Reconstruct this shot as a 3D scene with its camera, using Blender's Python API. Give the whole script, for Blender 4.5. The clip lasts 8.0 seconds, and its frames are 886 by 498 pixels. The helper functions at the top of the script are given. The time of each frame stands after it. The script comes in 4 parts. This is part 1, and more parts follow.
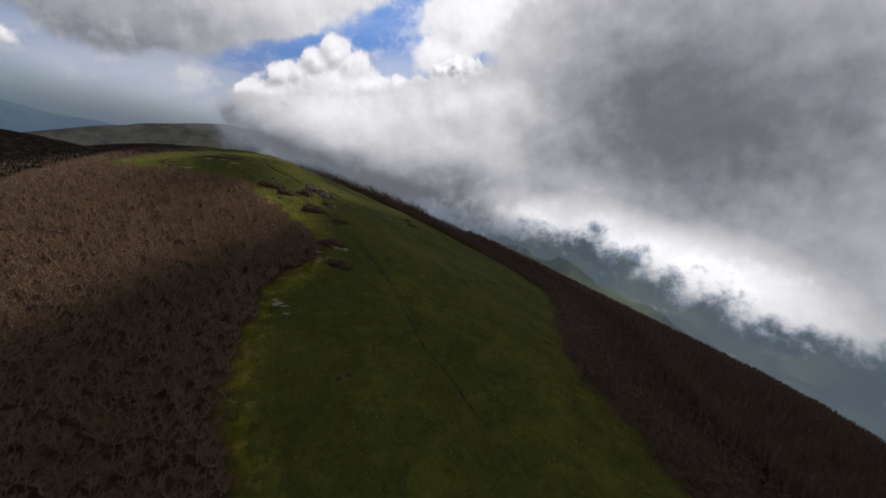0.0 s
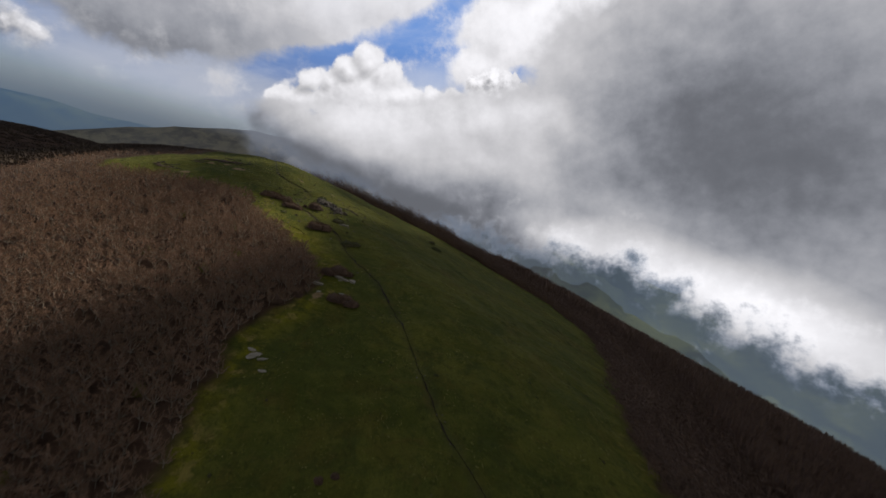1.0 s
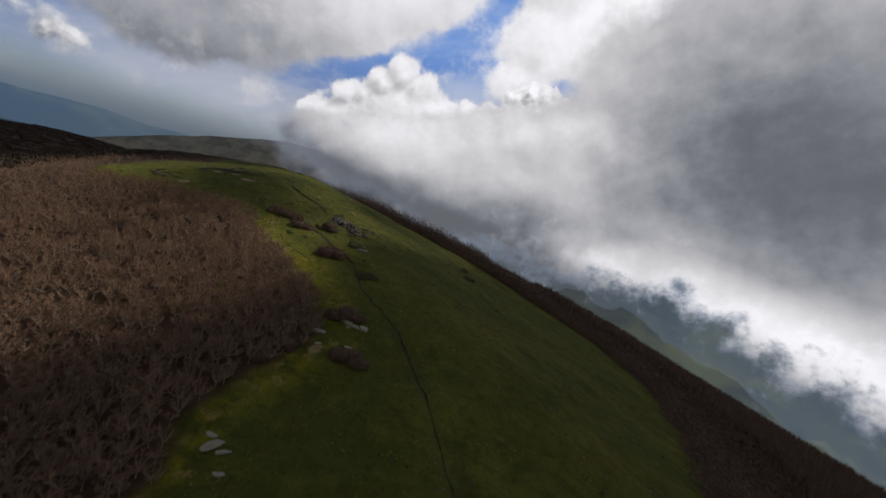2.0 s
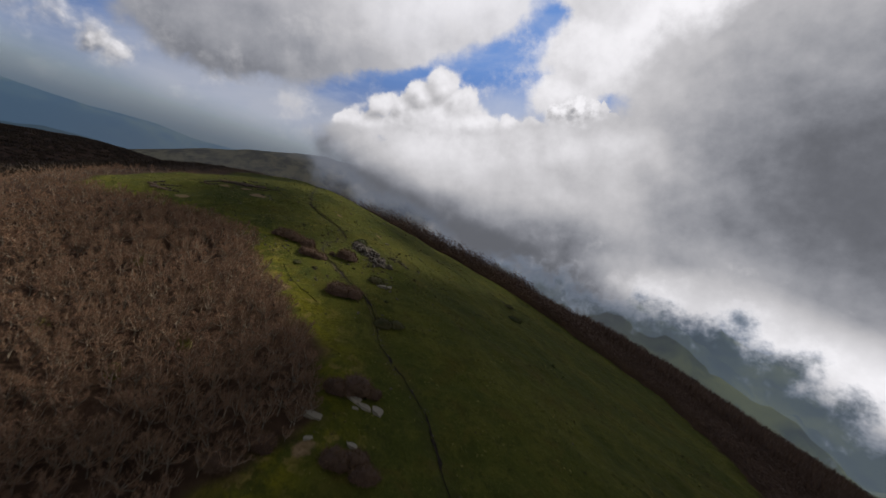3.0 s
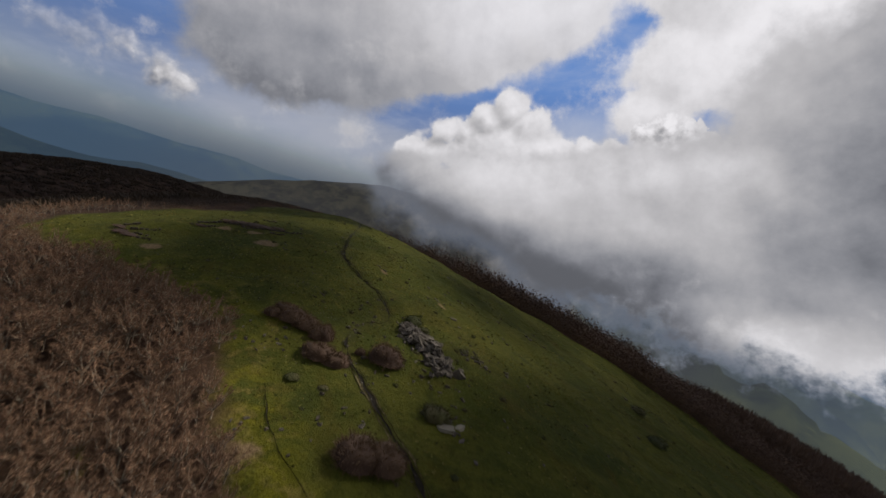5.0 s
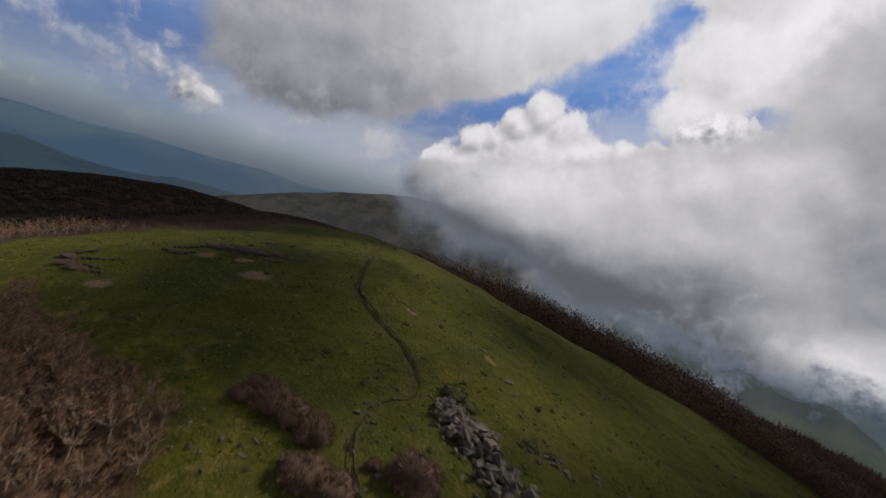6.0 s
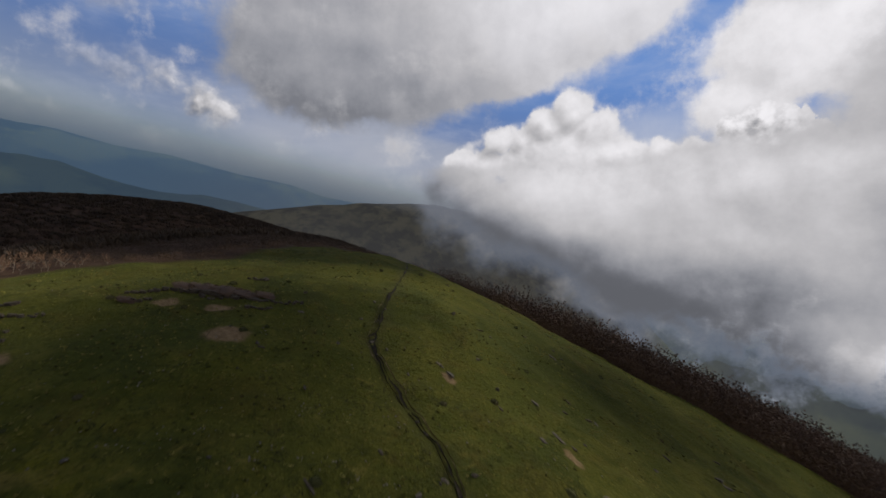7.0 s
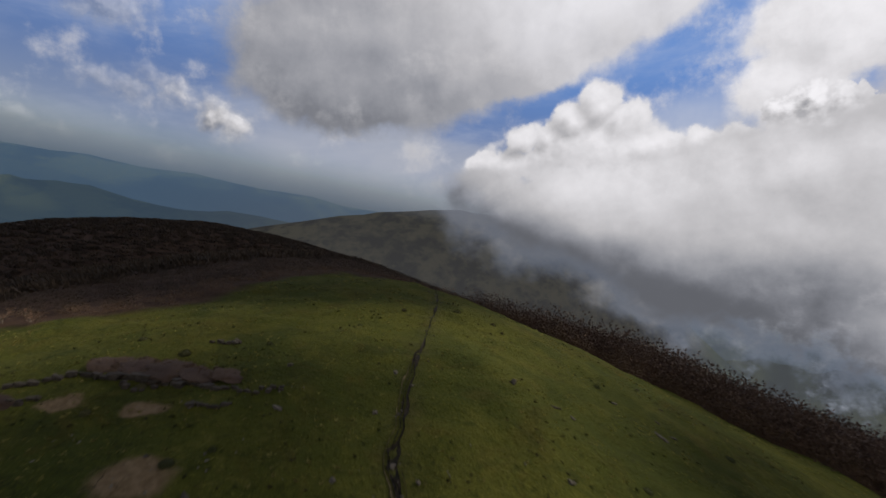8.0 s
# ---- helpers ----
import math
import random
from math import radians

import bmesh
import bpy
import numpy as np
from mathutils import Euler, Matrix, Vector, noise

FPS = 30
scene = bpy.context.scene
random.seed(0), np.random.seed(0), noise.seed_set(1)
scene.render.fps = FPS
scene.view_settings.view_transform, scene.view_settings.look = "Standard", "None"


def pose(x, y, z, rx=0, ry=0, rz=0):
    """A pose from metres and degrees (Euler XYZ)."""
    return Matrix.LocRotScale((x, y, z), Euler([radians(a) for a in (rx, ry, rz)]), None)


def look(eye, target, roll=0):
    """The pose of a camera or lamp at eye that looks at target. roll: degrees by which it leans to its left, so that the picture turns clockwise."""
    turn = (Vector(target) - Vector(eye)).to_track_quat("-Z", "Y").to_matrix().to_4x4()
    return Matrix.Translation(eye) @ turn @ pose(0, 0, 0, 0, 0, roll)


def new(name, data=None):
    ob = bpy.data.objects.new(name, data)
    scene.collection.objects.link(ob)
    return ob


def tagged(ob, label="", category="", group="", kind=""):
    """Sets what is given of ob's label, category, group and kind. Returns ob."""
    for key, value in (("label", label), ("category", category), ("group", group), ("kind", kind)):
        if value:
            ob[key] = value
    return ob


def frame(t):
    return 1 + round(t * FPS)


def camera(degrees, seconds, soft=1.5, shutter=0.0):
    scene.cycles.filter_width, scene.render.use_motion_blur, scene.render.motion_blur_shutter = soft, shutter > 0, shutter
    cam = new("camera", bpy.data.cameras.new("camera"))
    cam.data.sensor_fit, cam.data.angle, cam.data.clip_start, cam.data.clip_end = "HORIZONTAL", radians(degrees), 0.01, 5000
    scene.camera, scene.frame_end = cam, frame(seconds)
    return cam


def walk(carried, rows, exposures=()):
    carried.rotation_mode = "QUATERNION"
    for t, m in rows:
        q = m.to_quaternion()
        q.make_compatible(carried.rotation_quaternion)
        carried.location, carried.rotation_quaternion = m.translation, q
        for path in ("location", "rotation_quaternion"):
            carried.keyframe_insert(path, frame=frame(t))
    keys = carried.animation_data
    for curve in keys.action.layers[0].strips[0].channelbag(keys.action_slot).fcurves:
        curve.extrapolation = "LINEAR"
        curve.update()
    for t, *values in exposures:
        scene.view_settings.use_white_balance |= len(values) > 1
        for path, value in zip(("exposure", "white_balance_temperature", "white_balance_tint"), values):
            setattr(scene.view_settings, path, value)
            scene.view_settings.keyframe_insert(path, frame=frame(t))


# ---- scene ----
# A flight over a bald mountain ridge: meadow dome, leafless beech woods, low cloud.
cam = camera(87.7, 8.0, soft=1.5, shutter=0.4)
METRES, EYE, TILT, LEAN, TURN = 220.0, 50.0, -8.5, -11.5, 0.0
ROWS = [
    (0.0, 0.0, 0.0, 0.0, 0.0, 0.0, -0.0),
    (0.5, -0.0033, 0.0713, 0.0134, 1.32, 0.88, -1.52),
    (1.0, -0.0107, 0.1474, 0.0274, 2.93, 1.84, -3.15),
    (1.5, -0.02, 0.2148, 0.0416, 4.53, 2.66, -4.39),
    (3.0, -0.0611, 0.4112, 0.0868, 10.47, 5.08, -7.43),
    (3.5, -0.079, 0.4685, 0.1023, 12.38, 5.75, -8.06),
    (4.0, -0.0992, 0.5246, 0.1183, 14.29, 6.42, -8.5),
    (4.5, -0.1202, 0.5769, 0.1328, 16.19, 6.94, -8.6),
    (5.0, -0.1438, 0.6285, 0.1478, 18.08, 7.46, -8.75),
    (6.5, -0.2232, 0.7765, 0.1909, 23.24, 8.39, -8.11),
    (7.0, -0.2496, 0.8185, 0.2055, 24.85, 8.54, -7.17),
    (7.5, -0.2782, 0.8614, 0.22, 26.42, 8.64, -6.15),
    (8.0, -0.3077, 0.905, 0.2357, 28.03, 8.75, -5.0),
]
walk(cam, [(t, pose(0, 0, EYE, TILT, LEAN, TURN) @ pose(METRES * x, METRES * y, METRES * z, 90 + pitch, roll, yaw)) for t, x, y, z, yaw, pitch, roll in ROWS],
     exposures=[(0.0, 0.19, 6400, 12.0), (1.5, 0.10, 6420, 12.0), (3.0, 0.02, 6450, 12.5), (5.0, -0.12, 6480, 12.5), (6.5, -0.09, 6480, 12.5), (8.0, -0.03, 6470, 12.5)])

# ---- light ----
SUN_AZ, SUN_EL = 45.0, 48.0          # degrees; azimuth from +y towards +x
sun_dir = Vector((math.cos(radians(SUN_EL)) * math.sin(radians(SUN_AZ)), math.cos(radians(SUN_EL)) * math.cos(radians(SUN_AZ)), math.sin(radians(SUN_EL))))
sun = new("sun", bpy.data.lights.new("sun", "SUN"))
sun.data.energy, sun.data.angle, sun.data.color = 3.9, radians(2.8), (1.0, 0.92, 0.78)
sun.matrix_world = look(sun_dir * 900, (0, 0, 0))


# ---- node helpers ----
class X:
    """A number in a node tree, for plain arithmetic."""

    def __init__(self, nt, s):
        self.nt, self.s = nt, s

    def op(self, kind, *more):
        n = self.nt.nodes.new("ShaderNodeMath")
        n.operation = kind
        for i, v in enumerate((self, *more)):
            if isinstance(v, X):
                self.nt.links.new(v.s, n.inputs[i])
            else:
                n.inputs[i].default_value = v
        return X(self.nt, n.outputs[0])

    def __add__(self, o): return self.op("ADD", o)
    def __sub__(self, o): return self.op("SUBTRACT", o)
    def __mul__(self, o): return self.op("MULTIPLY", o)
    def __truediv__(self, o): return self.op("DIVIDE", o)
    def clamp(self): return self.op("MAXIMUM", 0.0).op("MINIMUM", 1.0)

    def step(self, lo, hi, a=0.0, b=1.0):
        n = self.nt.nodes.new("ShaderNodeMapRange")
        n.interpolation_type = "SMOOTHSTEP"
        self.nt.links.new(self.s, n.inputs[0])
        for i, v in enumerate((lo, hi, a, b)):
            n.inputs[i + 1].default_value = v
        return X(self.nt, n.outputs[0])


def node(nt, kind, **sets):
    n = nt.nodes.new(kind)
    for k, v in sets.items():
        n.inputs[k].default_value = v
    return n


def noise_at(nt, vec, scale, detail=4.0, rough=0.55, warp=0.0):
    n = node(nt, "ShaderNodeTexNoise", Scale=scale, Detail=detail, Roughness=rough, Distortion=warp)
    nt.links.new(vec, n.inputs["Vector"])
    return X(nt, n.outputs["Fac"])


def mix_rgb(nt, fac, a, b, kind="MIX"):
    n = nt.nodes.new("ShaderNodeMix")
    n.data_type, n.blend_type = "RGBA", kind
    for sock, v in ((n.inputs[0], fac), (n.inputs[6], a), (n.inputs[7], b)):
        if isinstance(v, X):
            nt.links.new(v.s, sock)
        elif isinstance(v, bpy.types.NodeSocket):
            nt.links.new(v, sock)
        else:
            sock.default_value = v if isinstance(v, (int, float)) else (*v, 1.0)
    return n.outputs[2]


def blob(nt, vec, cx, cy, rx, ry, turn=0.0):
    """A soft ellipse: 1 at its centre, 0 at its rim."""
    m = nt.nodes.new("ShaderNodeMapping")
    m.vector_type = "TEXTURE"
    m.inputs["Location"].default_value = (cx, cy, 0)
    m.inputs["Rotation"].default_value = (0, 0, radians(turn))
    m.inputs["Scale"].default_value = (rx, ry, 1e5)
    nt.links.new(vec, m.inputs["Vector"])
    g = nt.nodes.new("ShaderNodeTexGradient")
    g.gradient_type = "SPHERICAL"
    nt.links.new(m.outputs[0], g.inputs[0])
    return X(nt, g.outputs["Fac"])


def material(name, rough=0.9):
    m = bpy.data.materials.new(name)
    m.use_nodes = True
    nt = m.node_tree
    b = nt.nodes["Principled BSDF"]
    b.inputs["Roughness"].default_value = rough
    b.inputs["Specular IOR Level"].default_value = 0.25
    return m, nt, b


# ---- sky ----
world = bpy.data.worlds.new("sky")
scene.world = world
world.use_nodes = True
wt = world.node_tree
sky = wt.nodes.new("ShaderNodeTexSky")
sky.sky_type, sky.sun_disc = "NISHITA", False
sky.sun_elevation, sky.sun_rotation = radians(SUN_EL), radians(SUN_AZ)
sky.altitude, sky.air_density, sky.dust_density = 1200, 1.0, 0.6

# over the walk's head the sky is mostly grey-white cloud
ray = wt.nodes.new("ShaderNodeTexCoord").outputs["Generated"]
sp = wt.nodes.new("ShaderNodeSeparateXYZ")
wt.links.new(ray, sp.inputs[0])
high_up = X(wt, sp.outputs[2]).step(0.42, 0.62)
ahead = (X(wt, sp.outputs[1]) - X(wt, sp.outputs[0]) * 0.3).step(0.15, -0.25)
broken = noise_at(wt, ray, 2.6, 6.0, 0.55).step(0.36, 0.56)
pale = mix_rgb(wt, noise_at(wt, ray, 3.5, 6.0, 0.6).step(0.3, 0.7), (4.1, 4.0, 3.9), (8.0, 7.8, 7.6))
wt.links.new(mix_rgb(wt, high_up.op("MAXIMUM", ahead) * broken, sky.outputs[0], pale), wt.nodes["Background"].inputs[0])
wt.nodes["Background"].inputs[1].default_value = 0.053

# The cloud deck: a shell of cloud round the ridge, seen from within. Chart axes lie in it, in tenths of a radian or so.
DECK_AT, DECK_R = (-28.0, 130.0, 55.0), 570.0
AX_R, AX_U, AX_F = (0.9091, 0.2948, 0.2943), (-0.3048, -0.0106, 0.9523), (-0.2838, 0.9555, -0.0802)
# lumps of each cloud: centre x, y, radii, turn, weight
GREY = [(5.8, 0.7, 2.9, 1.5, 0, 1.5), (4.7, 1.15, 1.6, 0.95, 0, 0.9), (7.4, 0.7, 2.3, 1.1, 0, 1.2), (8.8, 0.72, 1.7, 1.0, -8, 1.2), (9.9, 0.5, 1.25, 0.78, -18, 1.0), (7.9, 1.15, 1.2, 0.62, -10, 0.6), (6.6, 1.4, 1.7, 0.7, 0, 0.6), (5.2, 1.55, 1.2, 0.6, 10, 0.5)]
BRIGHT = [(12.3, 1.2, 1.5, 1.15, 0, 1.3), (11.4, 1.75, 1.08, 0.8, 20, 1.2), (13.3, 1.5, 1.4, 1.5, 0, 1.5), (10.8, 2.2, 0.62, 0.42, 0, 0.8), (12.7, 2.15, 0.8, 0.6, -20, 0.6), (11.9, 0.5, 1.3, 0.7, 0, 1.1), (13.0, 0.2, 2.6, 1.0, 0, 1.2)]
HEAD = [(8.74, 1.95, 0.44, 0.42, 0, 1.0), (9.04, 2.25, 0.45, 0.42, 0, 1.0), (8.38, 2.10, 0.42, 0.38, 0, 1.0), (8.01, 2.28, 0.44, 0.34, 0, 1.0), (7.64, 2.30, 0.38, 0.30, 0, 1.0), (8.55, 2.62, 1.2, 0.72, 0, 1.5), (9.35, 2.72, 0.75, 0.46, 0, 1.1), (7.35, 2.62, 0.75, 0.40, 0, 1.0), (9.95, 2.70, 0.45, 0.30, 0, 1.0), (10.3, 2.82, 0.55, 0.36, 0, 1.1)]
PUFF = [(10.90, 2.52, 0.30, 0.30, 0, 1.0), (11.17, 2.44, 0.32, 0.30, 0, 1.0), (11.45, 2.52, 0.30, 0.30, 0, 1.0), (11.68, 2.72, 0.27, 0.28, 0, 1.0), (11.28, 2.85, 0.65, 0.5, 0, 1.4)]
STRAY = [(3.18, 1.72, 0.48, 0.38, 20, 1.0), (3.46, 1.88, 0.38, 0.32, 0, 1.0), (2.72, 1.48, 0.85, 0.26, 28, 0.8), (2.05, 1.42, 1.05, 0.28, 14, 0.75), (1.08, 1.92, 0.32, 0.14, 10, 0.9), (1.5, 2.04, 0.24, 0.12, 10, 0.8), (2.0, 0.5, 0.8, 0.45, 5, 1.2)]
BANK = [(7.3, 3.9, 1.5, 1.45, 38, 1.9), (8.9, 3.8, 2.4, 1.25, 10, 2.2), (11.3, 4.4, 3.2, 1.9, 15, 2.6), (14.2, 4.0, 3.4, 3.4, 10, 3.2), (18.0, 4.6, 5.5, 5.2, 10, 4.0), (6.75, 3.05, 0.75, 0.45, 20, 0.9), (10.9, 3.2, 1.9, 0.55, 5, 1.0), (13.5, 6.1, 3.4, 1.4, 20, 1.6)]
# light and dark parts of the bank, the same way
BANK_TONES = [(8.3, 3.05, 1.7, 0.8, 5, 0.20), (10.6, 3.35, 1.6, 0.9, 0, 0.08), (14.7, 3.6, 3.5, 3.2, 15, -0.34), (17.6, 4.4, 4.4, 3.6, 15, -0.27), (12.4, 2.4, 1.1, 1.9, 25, 0.16),
              (7.4, 4.0, 2.0, 0.9, 38, -0.30), (9.6, 5.0, 1.6, 0.55, 25, -0.16), (12.3, 5.55, 1.6, 0.6, 16, 0.22), (14.2, 6.3, 2.3, 0.85, 22, 0.50), (16.4, 7.0, 2.2, 0.85, 24, 0.46), (11.4, 4.6, 2.2, 0.8, 10, -0.08)]


def lumps_group(name, lumps, warp, rough, billow, fine):
    """The density of one cloud over the chart: soft lumps, pushed about by noise, with rounded billows on them."""
    g = bpy.data.node_groups.new(name, "ShaderNodeTree")
    g.interface.new_socket("Vector", in_out="INPUT", socket_type="NodeSocketVector")
    g.interface.new_socket("Density", in_out="OUTPUT", socket_type="NodeSocketFloat")
    gi, go = g.nodes.new("NodeGroupInput"), g.nodes.new("NodeGroupOutput")
    shove = node(g, "ShaderNodeTexNoise", Scale=rough, Detail=5.0, Roughness=0.6)
    g.links.new(gi.outputs[0], shove.inputs["Vector"])
    push = g.nodes.new("ShaderNodeVectorMath")
    push.operation = "MULTIPLY_ADD"
    g.links.new(shove.outputs["Color"], push.inputs[0])
    push.inputs[1].default_value, push.inputs[2].default_value = (warp, warp, 0), (-warp / 2, -warp / 2, 0)
    add = g.nodes.new("ShaderNodeVectorMath")
    g.links.new(gi.outputs[0], add.inputs[0])
    g.links.new(push.outputs[0], add.inputs[1])
    v = add.outputs[0]
    d = None
    for cx, cy, rx, ry, turn, w in lumps:
        b = blob(g, v, cx, cy, rx, ry, turn) * w
        d = b if d is None else d.op("SMOOTH_MAX", b, 0.12) if billow else d + b
    if billow:
        on = d.step(0.0, 0.35)
        for scale, amount in ((billow, 0.42), (billow * 2.3, 0.22), (billow * 5.1, 0.10)):
            vo = node(g, "ShaderNodeTexVoronoi", Scale=scale)
            vo.feature = "SMOOTH_F1"
            vo.inputs["Smoothness"].default_value = 0.35
            g.links.new(v, vo.inputs["Vector"])
            d = d + (X(g, vo.outputs["Distance"]) * -1.0 + 0.42) * amount * on
    if fine:
        d = d + (noise_at(g, gi.outputs[0], 1.4, 8.0, 0.6) - 0.5) * fine
    g.links.new(d.s, go.inputs[0])
    return g


def build_deck():
    bm = bmesh.new()
    rows = []
    for j in range(23):
        el = radians(-28 + 66 * j / 22)
        rows.append([bm.verts.new((DECK_R * math.cos(el) * math.sin(radians(a)), DECK_R * math.cos(el) * math.cos(radians(a)), DECK_R * math.sin(el))) for a in range(-105, 79, 3)])
    for r0, r1 in zip(rows, rows[1:]):
        for i in range(len(r0) - 1):
            bm.faces.new((r0[i], r0[i + 1], r1[i + 1], r1[i]))
    me = bpy.data.meshes.new("cloud_backdrop")
    bm.to_mesh(me)
    bm.free()
    me.shade_smooth()
    ob = new("cloud_backdrop", me)
    ob.location = DECK_AT
    m = bpy.data.materials.new("cloud")
    m.use_nodes = True
    nt = m.node_tree
    nt.nodes.clear()
    out = nt.nodes.new("ShaderNodeOutputMaterial")
    tc = nt.nodes.new("ShaderNodeTexCoord")

    def along(axis):
        n = nt.nodes.new("ShaderNodeVectorMath")
        n.operation = "DOT_PRODUCT"
        nt.links.new(tc.outputs["Object"], n.inputs[0])
        n.inputs[1].default_value = axis
        return X(nt, n.outputs["Value"])
    f, r, u = along(AX_F), along(AX_R), along(AX_U)
    cx = r.op("ARCTAN2", f) * 8.164 + 7.84
    cy = u.op("ARCTAN2", (f * f + r * r).op("SQRT")) * -8.164 + 4.41
    el = along((0, 0, 1)) / DECK_R
    comb = nt.nodes.new("ShaderNodeCombineXYZ")
    nt.links.new(cx.s, comb.inputs[0])
    nt.links.new(cy.s, comb.inputs[1])
    p = comb.outputs[0]

    def moved(dx, dy):
        n = nt.nodes.new("ShaderNodeVectorMath")
        nt.links.new(p, n.inputs[0])
        n.inputs[1].default_value = (dx, dy, 0)
        return n.outputs[0]

    def density(grp, vec):
        n = nt.nodes.new("ShaderNodeGroup")
        n.node_tree = grp
        nt.links.new(vec, n.inputs[0])
        return X(nt, n.outputs[0])

    def cloud(name, lumps, warp, rough, billow, fine, lo, hi, toward, gain):
        """A cloud's cover, and how far each place on it faces the light from the upper right."""
        grp = lumps_group(name, lumps, warp, rough, billow, fine)
        d = density(grp, p)
        lit = (d - density(grp, moved(toward, -toward * 1.2))) * gain
        return d, d.step(lo, hi), lit.op("MAXIMUM", -0.28).op("MINIMUM", 0.5)

    def grey(v):
        """A cloud's colour from its brightness: bluer where it is dark."""
        v = v.op("SMOOTH_MAX", 0.13, 0.1).op("SMOOTH_MIN", 0.93, 0.15)
        s = nt.nodes.new("ShaderNodeVectorMath")
        s.operation = "SCALE"
        nt.links.new(mix_rgb(nt, v.step(0.1, 0.55), (0.915, 0.965, 1.08), (0.99, 0.985, 1.0)), s.inputs[0])
        nt.links.new(v.s, s.inputs["Scale"])
        return s.outputs[0]
    soft, torn = noise_at(nt, p, 0.6, 7.0, 0.58), noise_at(nt, p, 1.7, 8.0, 0.62)

    # open sky, pale towards the horizon, with thin veils across it
    col = mix_rgb(nt, el.step(0.02, 0.17), (0.235, 0.29, 0.395), (0.115, 0.195, 0.40))
    col = mix_rgb(nt, el.step(0.12, 0.34), col, (0.135, 0.275, 0.61))
    tilt = nt.nodes.new("ShaderNodeMapping")
    tilt.inputs["Rotation"].default_value = (0, 0, radians(-17))
    tilt.inputs["Scale"].default_value = (0.5, 1.5, 1.0)
    nt.links.new(p, tilt.inputs[0])
    veil = noise_at(nt, tilt.outputs[0], 0.9, 7.0, 0.6, 0.4).step(0.40, 0.75) * cx.step(5.0, 7.5, 0.32, 0.35)
    haze_low = blob(nt, p, 9.9, 2.45, 1.3, 0.6).step(0.0, 0.7) * 0.6
    veil = veil.op("MAXIMUM", haze_low * (torn * 0.8 + 0.5)).op("MAXIMUM", blob(nt, p, 12.1, 2.6, 0.8, 0.5).step(0.0, 0.8) * 0.35)
    milk = blob(nt, p, 5.6, 2.45, 3.3, 1.25, 14).step(0.0, 0.7) * (soft.step(0.3, 0.6) * 0.35 + 0.65)
    milk = milk * (blob(nt, p, 6.75, 2.0, 0.85, 0.30, 14).step(0.0, 0.5) * -0.8 + 1.0)
    col = mix_rgb(nt, veil, col, (0.60, 0.635, 0.70))
    col = mix_rgb(nt, milk * 0.8, col, (0.43, 0.455, 0.51))
    full = el.step(-0.02, 0.05)
    cover = full * 0.35 + el.step(0.015, 0.075) * 0.65

    # the stray puff with its trail, the bright cloud towards the sun, the grey cloud above, the heads, the bank
    d, mask, lit = cloud("stray_cloud", STRAY, 0.25, 2.2, 4.5, 0.3, 0.02, 0.75, 0.07, 0.7)
    col = mix_rgb(nt, mask * cx.step(2.4, 3.1, 0.45, 0.95), col, grey(lit * 0.9 + 0.46 + (torn - 0.5) * 0.3))
    d, mask, lit = cloud("bright_cloud", BRIGHT, 0.5, 1.5, 0.0, 1.0, 0.0, 0.46, 0.16, 0.6)
    glow = blob(nt, p, 12.9, 1.35, 1.9, 1.3, -38)
    col = mix_rgb(nt, mask, col, grey(lit * 0.4 + 0.80 + glow.step(0.0, 0.9) * 0.26 + (torn - 0.5) * 0.34))
    d, mask, lit = cloud("grey_cloud", GREY, 0.6, 1.2, 0.0, 0.95, -0.02, 0.62, 0.24, 0.35)
    bellied = cx.step(5.0, 9.4, 0.36, 0.74) + blob(nt, p, 5.6, 1.0, 2.2, 1.3) * -0.03
    col = mix_rgb(nt, mask * 0.97, col, grey(lit * 0.5 + bellied + (soft - 0.5) * 0.16 + (torn - 0.5) * cx.step(6.0, 10.0, 0.03, 0.16)))
    d, mask, lit = cloud("cumulus_head", HEAD, 0.34, 1.9, 2.4, 0.36, 0.06, 0.30, 0.13, 0.55)
    col = mix_rgb(nt, mask, col, grey(lit * 0.8 + 0.68 + d * -0.09 + (torn - 0.5) * 0.2))
    d, mask, lit = cloud("cumulus_puff", PUFF, 0.08, 4.0, 6.0, 0.12, 0.10, 0.18, 0.06, 0.9)
    col = mix_rgb(nt, mask, col, grey(lit * 1.0 + 0.70 + d * -0.10))
    d, mask, lit = cloud("cloud_bank", BANK, 0.6, 1.1, 0.0, 1.1, 0.05, 0.75, 0.2, 0.35)
    # its underside slopes with the ridge, smoky where it touches the hill and torn further off
    under = (cx - 6.2) * 0.66 + 3.12 - (cx - 9.3).op("MAXIMUM", 0.0) * 0.42 + (cx - 13.2).op("MAXIMUM", 0.0) * 0.22 - (cx - 16.2).op("MAXIMUM", 0.0) * 0.3
    far_off = cx.step(8.6, 11.0)
    drop = cy - under + (soft - 0.5) * (far_off * -0.2 + 1.6) + (torn - 0.5) * (far_off * 1.0 + 0.7)
    fade = (drop / (far_off * -0.30 + 0.72)).step(0.65, -0.85)
    tone = None
    for bx, by, rx, ry, turn, w in BANK_TONES:
        b = blob(nt, p, bx, by, rx, ry, turn) * w
        tone = b if tone is None else tone + b
    ragged = (drop.op("ABSOLUTE") * -1.0 + 0.9).op("MAXIMUM", 0.0) * far_off
    deep = drop.step(-1.9, 0.2) * cx.step(12.6, 10.6)
